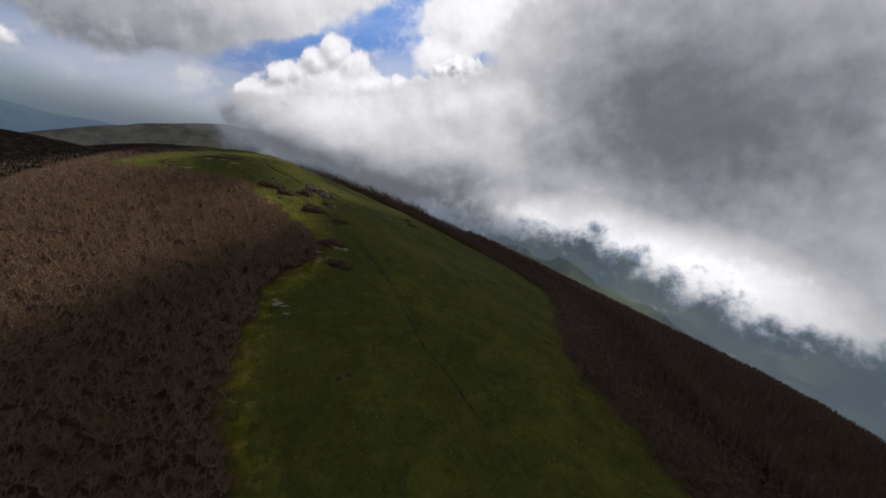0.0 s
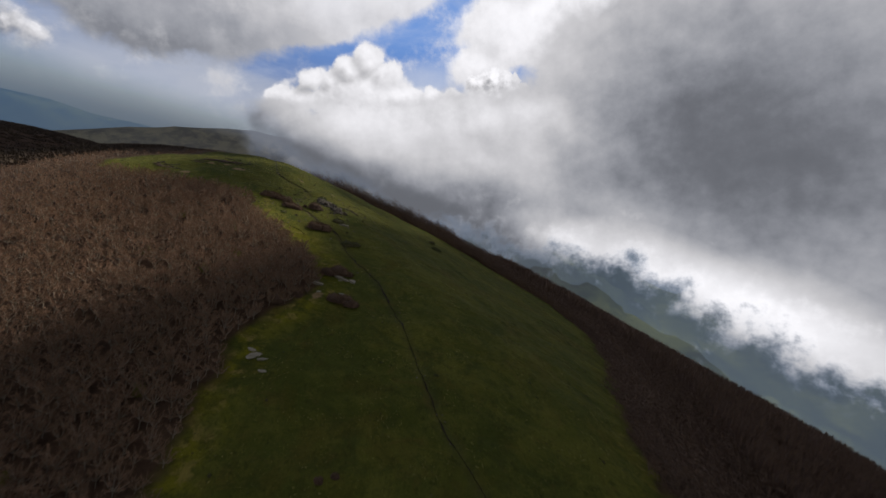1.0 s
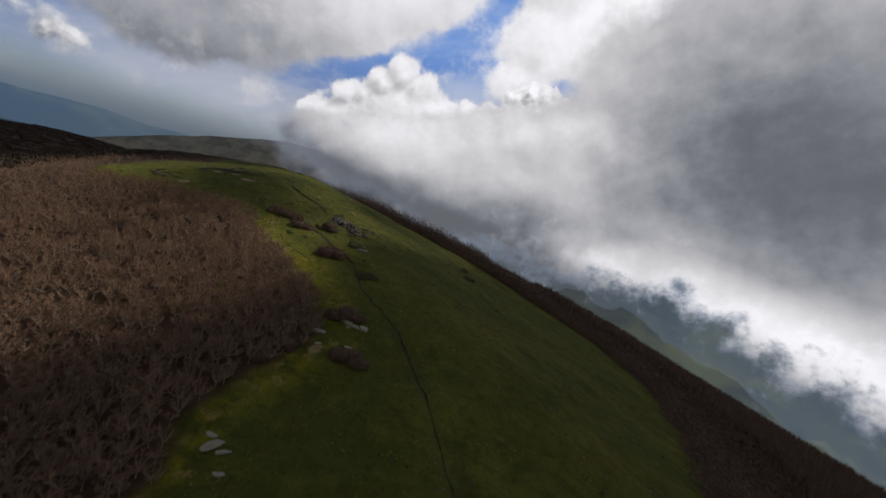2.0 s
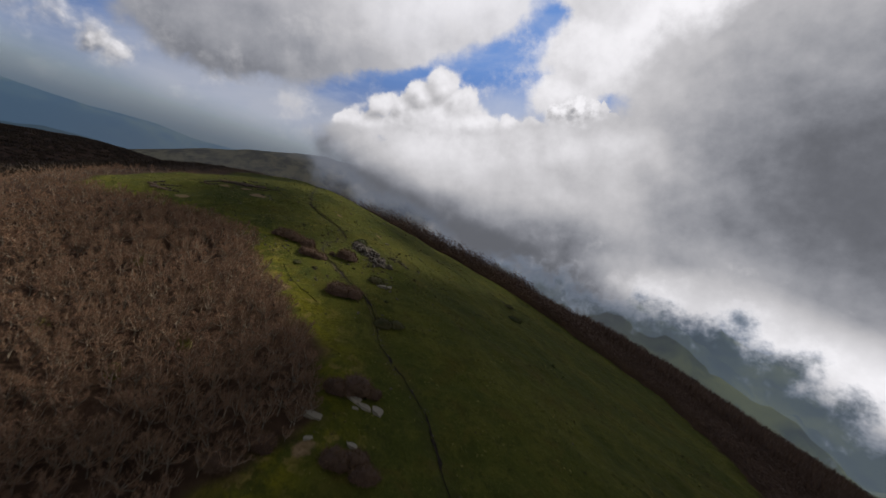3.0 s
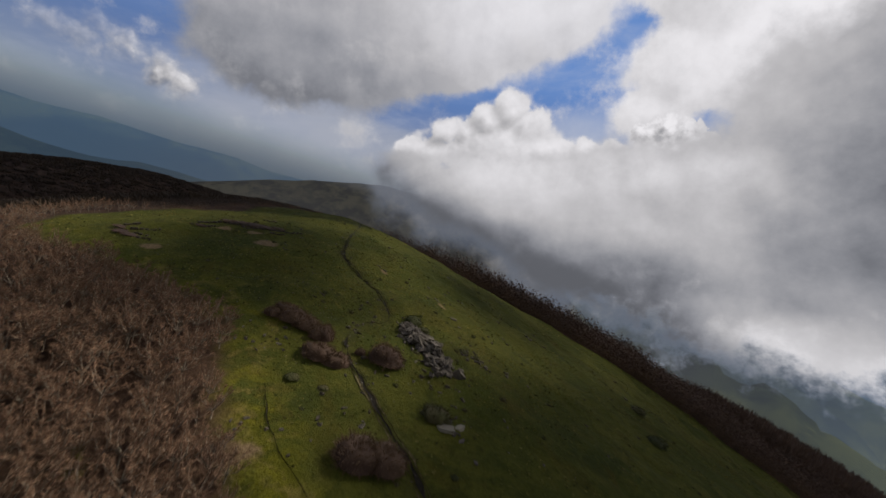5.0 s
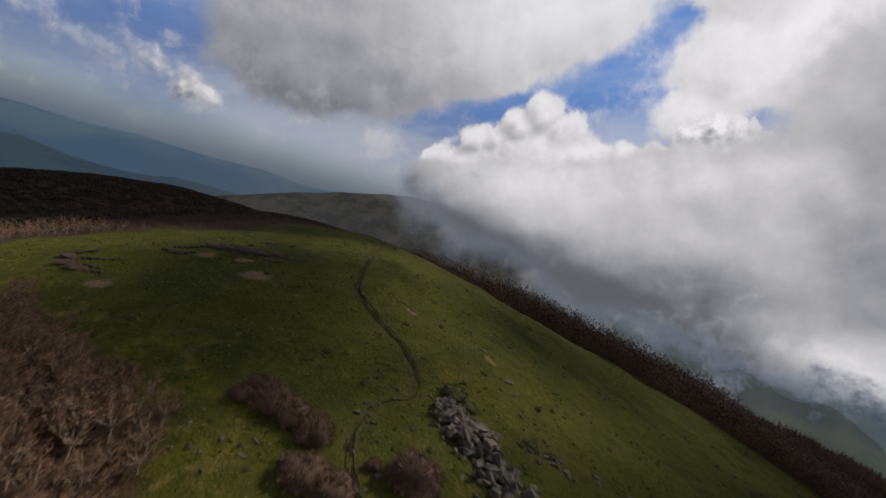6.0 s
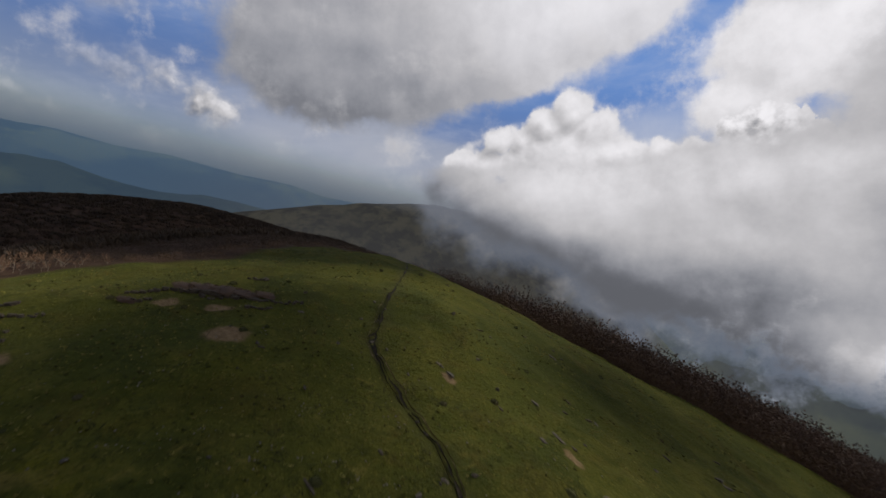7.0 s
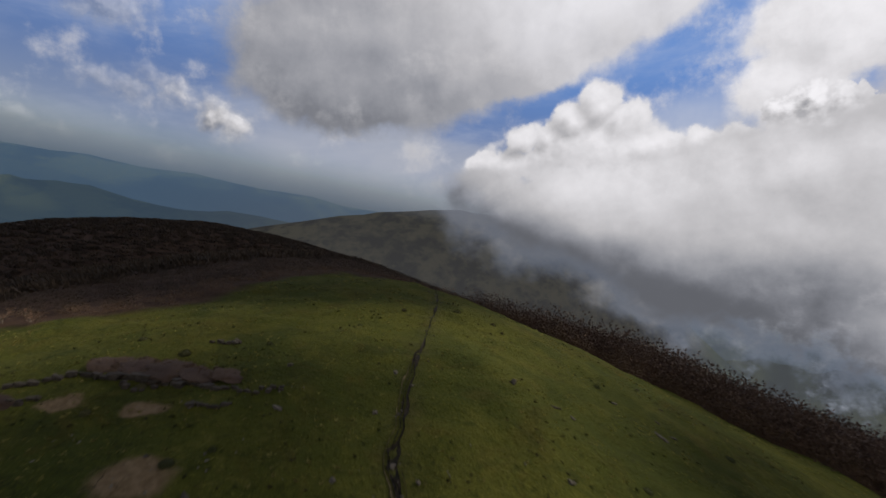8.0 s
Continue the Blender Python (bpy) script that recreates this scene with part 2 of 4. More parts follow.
    v = tone + 0.50 - deep * 0.33 + lit * 0.5 + (soft - 0.5) * cx.step(11.5, 14.0, 0.42, 0.12) + (torn - 0.5) * (ragged * 1.3 + cx.step(11.0, 13.0, 0.14, 0.03))
    bank = mask * fade
    col = mix_rgb(nt, bank, col, grey(v))
    # scraps of cloud torn off below the bank
    scrap = (noise_at(nt, p, 1.25, 8.0, 0.6).step(0.56, 0.72) * drop.step(1.4, 0.4) * drop.step(-0.2, 0.3) * cx.step(8.6, 10.0)) * 0.75
    col = mix_rgb(nt, scrap * (bank * -1.0 + 1.0), col, (0.42, 0.44, 0.475))
    alpha = bank + (bank * -1.0 + 1.0) * cover.op("MAXIMUM", scrap)
    alpha = alpha * el.step(0.60, 0.50)
    em = nt.nodes.new("ShaderNodeEmission")
    nt.links.new(col, em.inputs[0])
    tr = nt.nodes.new("ShaderNodeBsdfTransparent")
    mx = nt.nodes.new("ShaderNodeMixShader")
    nt.links.new(alpha.clamp().s, mx.inputs[0])
    nt.links.new(tr.outputs[0], mx.inputs[1])
    nt.links.new(em.outputs[0], mx.inputs[2])
    nt.links.new(mx.outputs[0], out.inputs[0])
    me.materials.append(m)
    tagged(ob, "broken grey and white cumulus cloud wrapped round the ridge", "cloud", kind="structure")
    return ob


build_deck()


def haze_glow_ring(radius, low, high, colour, most, a0=-120, a1=91):
    """Far haze painted as a glowing, see-through ring that thins out upwards."""
    me = bpy.data.meshes.new("haze_backdrop")
    bm = bmesh.new()
    rings = [[bm.verts.new((radius * math.sin(radians(a)), radius * math.cos(radians(a)), z)) for a in range(a0, a1, 3)] for z in (low, high)]
    for i in range(len(rings[0]) - 1):
        bm.faces.new((rings[0][i], rings[0][i + 1], rings[1][i + 1], rings[1][i]))
    bm.to_mesh(me)
    bm.free()
    ob = new("haze_backdrop", me)
    ob.location = (DECK_AT[0], DECK_AT[1], 0)
    m = bpy.data.materials.new("painted_valley_haze")
    m.use_nodes = True
    nt = m.node_tree
    nt.nodes.clear()
    out = nt.nodes.new("ShaderNodeOutputMaterial")
    tc = nt.nodes.new("ShaderNodeTexCoord")
    sep = nt.nodes.new("ShaderNodeSeparateXYZ")
    nt.links.new(tc.outputs["Object"], sep.inputs[0])
    turn = X(nt, sep.outputs[0]).op("ARCTAN2", X(nt, sep.outputs[1]))
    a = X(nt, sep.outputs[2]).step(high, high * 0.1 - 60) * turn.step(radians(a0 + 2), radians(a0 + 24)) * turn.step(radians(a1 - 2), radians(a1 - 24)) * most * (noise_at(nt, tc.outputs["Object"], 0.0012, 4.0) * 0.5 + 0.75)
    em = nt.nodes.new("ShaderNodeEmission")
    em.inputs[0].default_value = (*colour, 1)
    tr = nt.nodes.new("ShaderNodeBsdfTransparent")
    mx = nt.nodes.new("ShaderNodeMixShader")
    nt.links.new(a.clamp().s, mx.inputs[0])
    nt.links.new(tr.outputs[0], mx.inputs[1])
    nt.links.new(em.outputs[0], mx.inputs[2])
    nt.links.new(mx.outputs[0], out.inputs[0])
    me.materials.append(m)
    return tagged(ob, "glowing sheet that paints thin haze over the far valleys", "haze", kind="structure")


# glowing rings, each tinted to stand in for haze at its distance
haze_glow_ring(1500, -700, 170, (0.050, 0.082, 0.118), 0.66, -150, -3)
haze_glow_ring(1520, -700, 170, (0.085, 0.120, 0.162), 0.52, -30, 120)
haze_glow_ring(800, -600, 40, (0.075, 0.095, 0.122), 0.35, -30, 120)
haze_glow_ring(820, -600, 40, (0.17, 0.205, 0.225), 0.16, 14, 120)
haze_glow_ring(600, -600, 190, (0.110, 0.113, 0.118), 0.32, -62, 30)
haze_glow_ring(3700, -900, 400, (0.105, 0.19, 0.32), 0.6, -150, 120)

# ---- the lie of the land ----
def hyp(d, k, w):
    return k * (np.sqrt(1 + (d / w) ** 2) - 1)


def softplus(d, w):
    return w * np.logaddexp(0, d / w)


def waves(x, y, scale, seed, octaves=4):
    """Smooth rolling noise, about -1 to 1, from turned sine products."""
    rng = np.random.RandomState(seed)
    out, amp, f = np.zeros_like(x, dtype=float), 1.0, 1.0 / scale
    for _ in range(octaves):
        for _ in range(3):
            a, ph, ph2 = rng.uniform(0, 6.28, 3)
            u, v = x * math.cos(a) + y * math.sin(a), -x * math.sin(a) + y * math.cos(a)
            out += amp * np.sin(6.28 * f * u + ph + 1.3 * np.sin(6.28 * f * 0.7 * v + ph2)) / 3
        amp, f = amp * 0.5, f * 2.1
    return out


def ridge(x, y):
    """The bald ridge itself: rises ahead to its top, a gentle plane on the right, a steeper fall on the left."""
    dx, dy = x + 80, y - 220
    ca, sa = math.cos(0.8055), math.sin(0.8055)
    a, d = -sa * dx + ca * dy, ca * dx + sa * dy - 15.43
    z = 40.18 + 0.0711 * a - hyp(a - 27.25, 1.8745, 14.326) - np.where(d > 0, hyp(d, 1.7791, 8.0727), hyp(d, 33.436, 68.42)) - 0.0084 * a * d / 100
    u, v = 0.951 * (x + 102) + 0.309 * (y - 282), -0.309 * (x + 102) + 0.951 * (y - 282)
    z += 2.8 * np.exp(-0.5 * ((u / 24) ** 2 + (v / 15) ** 2))
    z += 0.075 * softplus(-a - 40, 25) / (1 + np.exp(np.clip(-(d - 160) / 30, -50, 50)))
    z -= 0.42 * softplus(d - 340, 25) + 0.22 * softplus(a - 175, 20) + 0.3 * softplus(-230 - a, 40)
    return z


def hill(x, y, cx, cy, top, foot, along, across, turn, ahead=0):
    c, s = math.cos(radians(turn)), math.sin(radians(turn))
    u, v = (x - cx) * c + (y - cy) * s, -(x - cx) * s + (y - cy) * c
    along = np.where(u > 0, ahead or along, along)
    q = np.sqrt((u / along) ** 2 + (v / across) ** 2)
    return foot + (top - foot) * np.exp(-0.5 * q * q) - 320 * np.clip((q - 1.9) / 1.8, 0, 1) ** 1.5


def height(x, y):
    x, y = np.asarray(x, float), np.asarray(y, float)
    r = np.hypot(x + 28, y - 130)
    az = np.degrees(np.arctan2(x + 28, y - 130))
    parts = [ridge(x, y)]
    parts.append(hill(x, y, -411, 456, 12.3, -140, 252, 185, 52.7, 248))
    parts.append(hill(x, y, -292, 949, 81, -190, 472, 155, 32.6, 242))
    parts[2] = parts[2] + 4 * waves(x, y, 260, 12, 4)
    parts[1] = parts[1] + 1.5 * waves(x, y, 120, 13, 3)
    left = 1 / (1 + np.exp((az + 12) / 6))
    floor = -430 + 130 * left + 60 * waves(x, y, 800, 3) * np.clip((r - 500) / 800, 0, 1)
    parts.append(floor)
    # ranges across the valley on the right, and low blue ranges far to the left
    parts.append(np.where(r > 1200, -520 + 390 * np.exp(-0.5 * ((r - 2500) / 520) ** 2) * (1 - left) * (1 + 0.35 * waves(x, y, 1300, 5)), -900))
    parts.append(np.where(r > 1200, -420 + left * (120 * np.exp(-0.5 * ((r - 2150) / 300) ** 2) * (1 + 0.4 * waves(x, y, 900, 8)) + 230 * np.exp(-0.5 * ((r - 3150) / 300) ** 2) * (1 + 0.16 * waves(x, y, 1000, 10)) + 395 * np.exp(-0.5 * ((r - 4500) / 500) ** 2) * (1 + 0.05 * waves(x, y, 900, 9))), -900))
    # a long wooded spur that comes down into the valley on the right, cut by gullies
    gully = np.abs(waves(0.52 * x - 0.86 * y, 0.3 * (0.86 * x + 0.52 * y), 330, 15, 4))
    parts.append(hill(x, y, 260, 1800, -70, -440, 420, 330, -31, 640) - 70 * gully)
    parts.append(hill(x, y, 1250, 2250, -120, -440, 600, 330, -20, 500) - 60 * gully)
    k = 9.0
    top = np.max(parts, axis=0)
    return top + k * np.log(sum(np.exp(np.clip((p - top) / k, -60, 0)) for p in parts))


# edge of the meadow, in plan
MEADOW = [(-26, -80), (-24, 40), (-24, 73), (-37, 93), (-40, 109), (-41, 118), (-43, 130), (-38, 141), (-34, 151), (-42, 167), (-54, 175), (-70, 186), (-79, 196), (-96, 198), (-127, 199), (-142, 204),
          (-148, 214), (-141, 228), (-134, 236), (-130, 247), (-135, 268), (-134, 283), (-118, 293), (-95, 299), (-68, 302), (-40, 305), (0, 311), (27, 301), (56, 296), (70, 255),
          (64, 208), (51, 160), (47, 132), (52, 112), (62, 97), (72, 78), (80, 40), (84, -80)]


def meadow_dist(x, y):
    """Metres inside the meadow's edge; negative in the woods."""
    x, y = np.asarray(x, float), np.asarray(y, float)
    best, inside = np.full(x.shape, 1e9), np.zeros(x.shape, bool)
    for (x0, y0), (x1, y1) in zip(MEADOW, MEADOW[1:] + MEADOW[:1]):
        ex, ey = x1 - x0, y1 - y0
        t = np.clip(((x - x0) * ex + (y - y0) * ey) / (ex * ex + ey * ey), 0, 1)
        best = np.minimum(best, np.hypot(x - x0 - t * ex, y - y0 - t * ey))
        cross = (y0 > y) != (y1 > y)
        with np.errstate(divide="ignore", invalid="ignore"):
            inside ^= cross & (x < (x1 - x0) * (y - y0) / (y1 - y0 + 1e-12) + x0)
    return np.where(inside, best, -best) + np.where(x > 25, 2.8, 1.6) * waves(x, y, 14, 21, 3)


PATH = [(30, 78), (16, 100), (5, 115), (-1, 125), (-9, 141), (-20, 159), (-27, 167), (-35, 174), (-38, 179), (-42, 185), (-48, 190), (-55, 195), (-62, 200), (-65, 204), (-66, 210),
        (-64, 215), (-70, 221), (-78, 226), (-86, 232), (-88, 236), (-92, 243), (-100, 260), (-106, 272), (-114, 285)]


def line_dist(x, y, pts):
    best = np.full(np.shape(x), 1e9)
    for (x0, y0), (x1, y1) in zip(pts, pts[1:]):
        ex, ey = x1 - x0, y1 - y0
        t = np.clip(((x - x0) * ex + (y - y0) * ey) / (ex * ex + ey * ey), 0, 1)
        best = np.minimum(best, np.hypot(x - x0 - t * ex, y - y0 - t * ey))
    return best


def turf(x, y):
    """The ground with its small swells, and the trench of the worn path."""
    x, y = np.asarray(x, float), np.asarray(y, float)
    near = (np.abs(x + 35) < 140) & (np.abs(y - 190) < 160)
    core = np.clip((meadow_dist(x, y) + 6) / 6, 0, 1)
    swell = 0.35 * waves(x, y, 23, 31, 3) + 0.12 * waves(x, y, 4.5, 32, 3) * core
    return height(x, y) + near * (swell - 0.25 * np.exp(-(line_dist(x, y, PATH) / 2.4) ** 2))


def axis_ticks(lo, hi, step, far):
    core = list(np.arange(lo, hi + step / 2, step))
    up, s = [], step
    while (up[-1] if up else hi) < far:
        s *= 1.07
        up.append((up[-1] if up else hi) + s)
    down, s = [], step
    while (down[-1] if down else lo) > -far:
        s *= 1.07
        down.append((down[-1] if down else lo) - s)
    return np.array(down[::-1] + core + up)


def grid_mesh(name, xs, ys, zs):
    nx, ny = len(xs), len(ys)
    gx, gy = np.meshgrid(xs, ys)
    co = np.stack([gx.ravel(), gy.ravel(), zs.ravel()], 1)
    i = np.arange(nx * ny).reshape(ny, nx)
    quads = np.stack([i[:-1, :-1], i[:-1, 1:], i[1:, 1:], i[1:, :-1]], -1).reshape(-1, 4)
    return raw_mesh(name, co, quads)


def raw_mesh(name, co, polys, mats=None, smooth=True):
    me = bpy.data.meshes.new(name)
    n, k = polys.shape
    me.vertices.add(len(co))
    me.vertices.foreach_set("co", np.asarray(co, np.float32).ravel())
    me.loops.add(n * k)
    me.loops.foreach_set("vertex_index", polys.astype(np.int32).ravel())
    me.polygons.add(n)
    me.polygons.foreach_set("loop_start", np.arange(0, n * k, k, dtype=np.int32))
    if mats is not None:
        me.polygons.foreach_set("material_index", mats.astype(np.int32))
    me.update(calc_edges=True)
    me.validate()
    if smooth:
        me.shade_smooth()
    return me


def attribute(me, name, values):
    me.attributes.new(name, "FLOAT", "POINT").data.foreach_set("value", np.asarray(values, np.float32).ravel())


def read(nt, name):
    n = nt.nodes.new("ShaderNodeAttribute")
    n.attribute_name = name
    return X(nt, n.outputs["Fac"])


# bare, trampled earth: x, y, radii, turn
BARE = [(-98, 221, 2.9, 2.1, 27), (-105.2, 225.6, 1.9, 1.2, 27), (-110.8, 222.4, 1.7, 1.1, 50), (-111, 206, 2.4, 1.4, 20), (-34, 147, 1.4, 1.8, 0), (-60.5, 232.6, 1.5, 0.8, -30), (-75.6, 232.8, 1.5, 0.8, -30), (-60.5, 179.0, 2.6, 1.6, 30)]


def ground_material():
    m, nt, b = material("mountain_ground", 1.0)
    b.inputs["Specular IOR Level"].default_value = 0.08
    tc = nt.nodes.new("ShaderNodeTexCoord").outputs["Object"]
    wood, path, far, stony = (read(nt, k) for k in ("wood", "path", "far", "stony"))
    big, mid, fine = noise_at(nt, tc, 0.035, 4.0), noise_at(nt, tc, 0.22, 5.0, 0.6), noise_at(nt, tc, 1.7, 5.0, 0.65)
    rim = read(nt, "rim")
    grass = mix_rgb(nt, big.step(0.38, 0.62), (0.058, 0.067, 0.019), (0.098, 0.098, 0.026))
    grass = mix_rgb(nt, noise_at(nt, tc, 0.06, 4.0, 0.6, 1.0).step(0.50, 0.64) * 0.55, grass, (0.078, 0.062, 0.018))
    grass = mix_rgb(nt, rim * noise_at(nt, tc, 0.18, 4.0, 0.6).step(0.38, 0.56), grass, (0.150, 0.138, 0.018))
    grass = mix_rgb(nt, rim * noise_at(nt, tc, 0.31, 4.0, 0.6).step(0.52, 0.62) * 0.8, grass, (0.240, 0.180, 0.080))
    grass = mix_rgb(nt, mid.step(0.46, 0.68) * 0.65, grass, (0.110, 0.107, 0.031))
    grass = mix_rgb(nt, fine.step(0.5, 0.72) * 0.55, grass, (0.036, 0.044, 0.013))
    speck = noise_at(nt, tc, 4.5, 4.0, 0.7)
    grass = mix_rgb(nt, speck.step(0.57, 0.68) * (stony * 0.35 + 0.55), grass, (0.210, 0.185, 0.060))
    grass = mix_rgb(nt, noise_at(nt, tc, 3.1, 4.0, 0.7).step(0.57, 0.68) * 0.7, grass, (0.022, 0.026, 0.006))
    grass = mix_rgb(nt, noise_at(nt, tc, 0.09, 5.0, 0.6, 0.8).step(0.52, 0.66) * 0.6, grass, (0.036, 0.047, 0.016))
    grass = mix_rgb(nt, noise_at(nt, tc, 0.16, 6.0, 0.65, 1.2).step(0.54, 0.68) * 0.5, grass, (0.088, 0.066, 0.024))
    grass = mix_rgb(nt, noise_at(nt, tc, 0.8, 6.0, 0.7, 0.5).step(0.55, 0.66) * 0.55, grass, (0.024, 0.030, 0.008))
    grass = mix_rgb(nt, noise_at(nt, tc, 0.34, 6.0, 0.68, 0.8).step(0.5, 0.62) * 0.38, grass, (0.030, 0.036, 0.010))
    grass = mix_rgb(nt, noise_at(nt, tc, 0.055, 6.0, 0.66, 1.5).step(0.5, 0.6) * 0.35, grass, (0.046, 0.056, 0.012))
    straw = (noise_at(nt, tc, 0.45, 6.0, 0.68, 0.6).step(0.56, 0.74)) * (stony * 0.8 + 0.2)
    grass = mix_rgb(nt, straw * 0.7, grass, (0.21, 0.175, 0.065))
    grass = mix_rgb(nt, 1.0, grass, (1.0, 1.02, 0.66), "MULTIPLY")
    soil = mix_rgb(nt, fine.step(0.3, 0.7), (0.17, 0.115, 0.06), (0.27, 0.19, 0.11))
    push = nt.nodes.new("ShaderNodeVectorMath")
    wob = node(nt, "ShaderNodeTexNoise", Scale=0.45, Detail=5.0, Roughness=0.65)
    push.operation = "MULTIPLY_ADD"
    nt.links.new(tc, wob.inputs["Vector"])
    nt.links.new(wob.outputs["Color"], push.inputs[0])
    push.inputs[1].default_value = (2.6, 2.6, 0)
    nt.links.new(tc, push.inputs[2])
    bare = None
    for bx, by, rx, ry, turn in BARE:
        q = blob(nt, push.outputs[0], bx + 1.3, by + 1.3, rx * 1.08, ry * 1.08, turn).step(0.0, 0.45)
        bare = q if bare is None else bare.op("MAXIMUM", q)
    grass = mix_rgb(nt, bare * mid.step(0.25, 0.4, 0.75, 1.0), grass, soil)
    dark = mix_rgb(nt, fine.step(0.35, 0.65), (0.035, 0.028, 0.018), (0.10, 0.082, 0.055))
    grass = mix_rgb(nt, path, grass, dark)
    crack = ((noise_at(nt, tc, 0.55, 4.0, 0.6, 0.7) - 0.5).op("ABSOLUTE")).step(0.016, 0.002) * noise_at(nt, tc, 0.13, 3.0).step(0.46, 0.60) * (stony * 0.5 + 0.4)
    grass = mix_rgb(nt, crack, grass, (0.016, 0.017, 0.008))
    litter = mix_rgb(nt, mid.step(0.3, 0.7), (0.044, 0.027, 0.018), (0.090, 0.055, 0.036))
    moor = mix_rgb(nt, noise_at(nt, tc, 0.028, 7.0, 0.7).step(0.4, 0.6), (0.036, 0.032, 0.020), (0.150, 0.130, 0.070))
    litter = mix_rgb(nt, read(nt, "moor"), litter, moor)
    near = mix_rgb(nt, wood, grass, litter)
    patch = noise_at(nt, tc, 0.004, 6.0, 0.6)
    away = mix_rgb(nt, patch.step(0.4, 0.6), (0.012, 0.022, 0.013), (0.052, 0.070, 0.030))
    away = mix_rgb(nt, noise_at(nt, tc, 0.011, 5.0, 0.65).step(0.5, 0.62) * 0.7, away, (0.012, 0.019, 0.010))
    # pale field patches, brightened in the colour as if sunlit
    away = mix_rgb(nt, noise_at(nt, tc, 0.0022, 5.0, 0.6).step(0.50, 0.60) * 0.9, away, (0.125, 0.145, 0.048))
    col = mix_rgb(nt, far, near, away)
    nt.links.new(col, b.inputs["Base Color"])
    bump = node(nt, "ShaderNodeBump", Strength=1.0, Distance=0.45)
    h = fine * 0.6 + mid * 0.9 + speck * 0.35
    nt.links.new(h.s, bump.inputs["Height"])
    nt.links.new(bump.outputs[0], b.inputs["Normal"])
    return m


def build_ground():
    xs, ys = axis_ticks(-160, 90, 1.25, 4650), axis_ticks(50, 330, 1.25, 4750)
    gx, gy = np.meshgrid(xs, ys)
    z = turf(gx, gy)
    md = meadow_dist(gx, gy)
    near = (np.abs(gx + 35) < 140) & (np.abs(gy - 190) < 160)
    wob = line_dist(gx, gy, PATH) + 0.35 * waves(gx, gy, 6, 41, 2)
    me = grid_mesh("ground", xs, ys, z)
    attribute(me, "wood", np.clip(0.5 - (md + 1.0) / 2.5, 0, 1))
    attribute(me, "path", np.clip(1.2 - wob / 1.3, 0, 1) * near * 0.22)
    attribute(me, "stony", np.clip(1.2 - np.hypot((gx + 80) / 45, (gy - 214) / 22), 0, 1))
    attribute(me, "rim", np.clip(1.3 - np.abs(md - 1.5) / 4.5, 0, 1) * np.where(gx < -15, 1.0, 0.25) * np.clip((215 - gy) / 15, 0.15, 1))
    attribute(me, "moor", np.clip((gy - 480) / 60, 0, 1))
    attribute(me, "far", np.clip((np.hypot(gx + 60, gy - 200) - (330 + 570 / (1 + np.exp((gx + 20) / 45)))) / 200, 0, 1))
    me.materials.append(ground_material())
    return tagged(new("ground", me), "green alpine meadow ridge with brown woodland floor", "ground", kind="structure")


build_ground()

# ---- building blocks ----
def part(name, me, mat, parent, label="", m=None):
    if isinstance(me, bmesh.types.BMesh):
        bm, me = me, bpy.data.meshes.new(name)
        bm.to_mesh(me)
        bm.free()
    if mat and not me.materials:
        me.materials.append(mat)
    ob = new(name, me)
    ob.parent = parent
    if m is not None:
        ob.matrix_basis = m
    return tagged(ob, label) if label else ob


def spot(x, y):
    return float(turf(x, y))


class Soup:
    """Triangles gathered into one mesh."""

    def __init__(self):
        self.co, self.tri, self.mat = [], [], []

    def tube(self, p0, p1, r0, r1, mat=0):
        p0, p1 = np.asarray(p0, float), np.asarray(p1, float)
        d = (p1 - p0) / (np.linalg.norm(p1 - p0) + 1e-9)
        a = np.cross(d, (0.31, 0.77, 0.55))
        a /= np.linalg.norm(a)
        b = np.cross(d, a)
        n = len(self.co)
        for p, r in ((p0, r0), (p1, r1)):
            for k in range(3):
                t = 2.0944 * k
                self.co.append(p + r * (a * math.cos(t) + b * math.sin(t)))
        for k in range(3):
            i, j = n + k, n + (k + 1) % 3
            self.tri += [(i, j, j + 3), (i, j + 3, i + 3)]
            self.mat += [mat, mat]

    def blade(self, p0, p1, w, rng, mat=0):
        p0, p1 = np.asarray(p0, float), np.asarray(p1, float)
        s = np.cross(p1 - p0, rng.normal(size=3))
        s *= w / (2 * np.linalg.norm(s) + 1e-9)
        n = len(self.co)
        self.co += [p0 - s, p0 + s, p1]
        self.tri.append((n, n + 1, n + 2))
        self.mat.append(mat)

    def arrays(self):
        return np.array(self.co), np.array(self.tri), np.array(self.mat)

    def mesh(self, name, *mats):
        co, tri, mt = self.arrays()
        me = raw_mesh(name, co, tri, mt, smooth=False)
        for m in mats:
            me.materials.append(m)
        return me


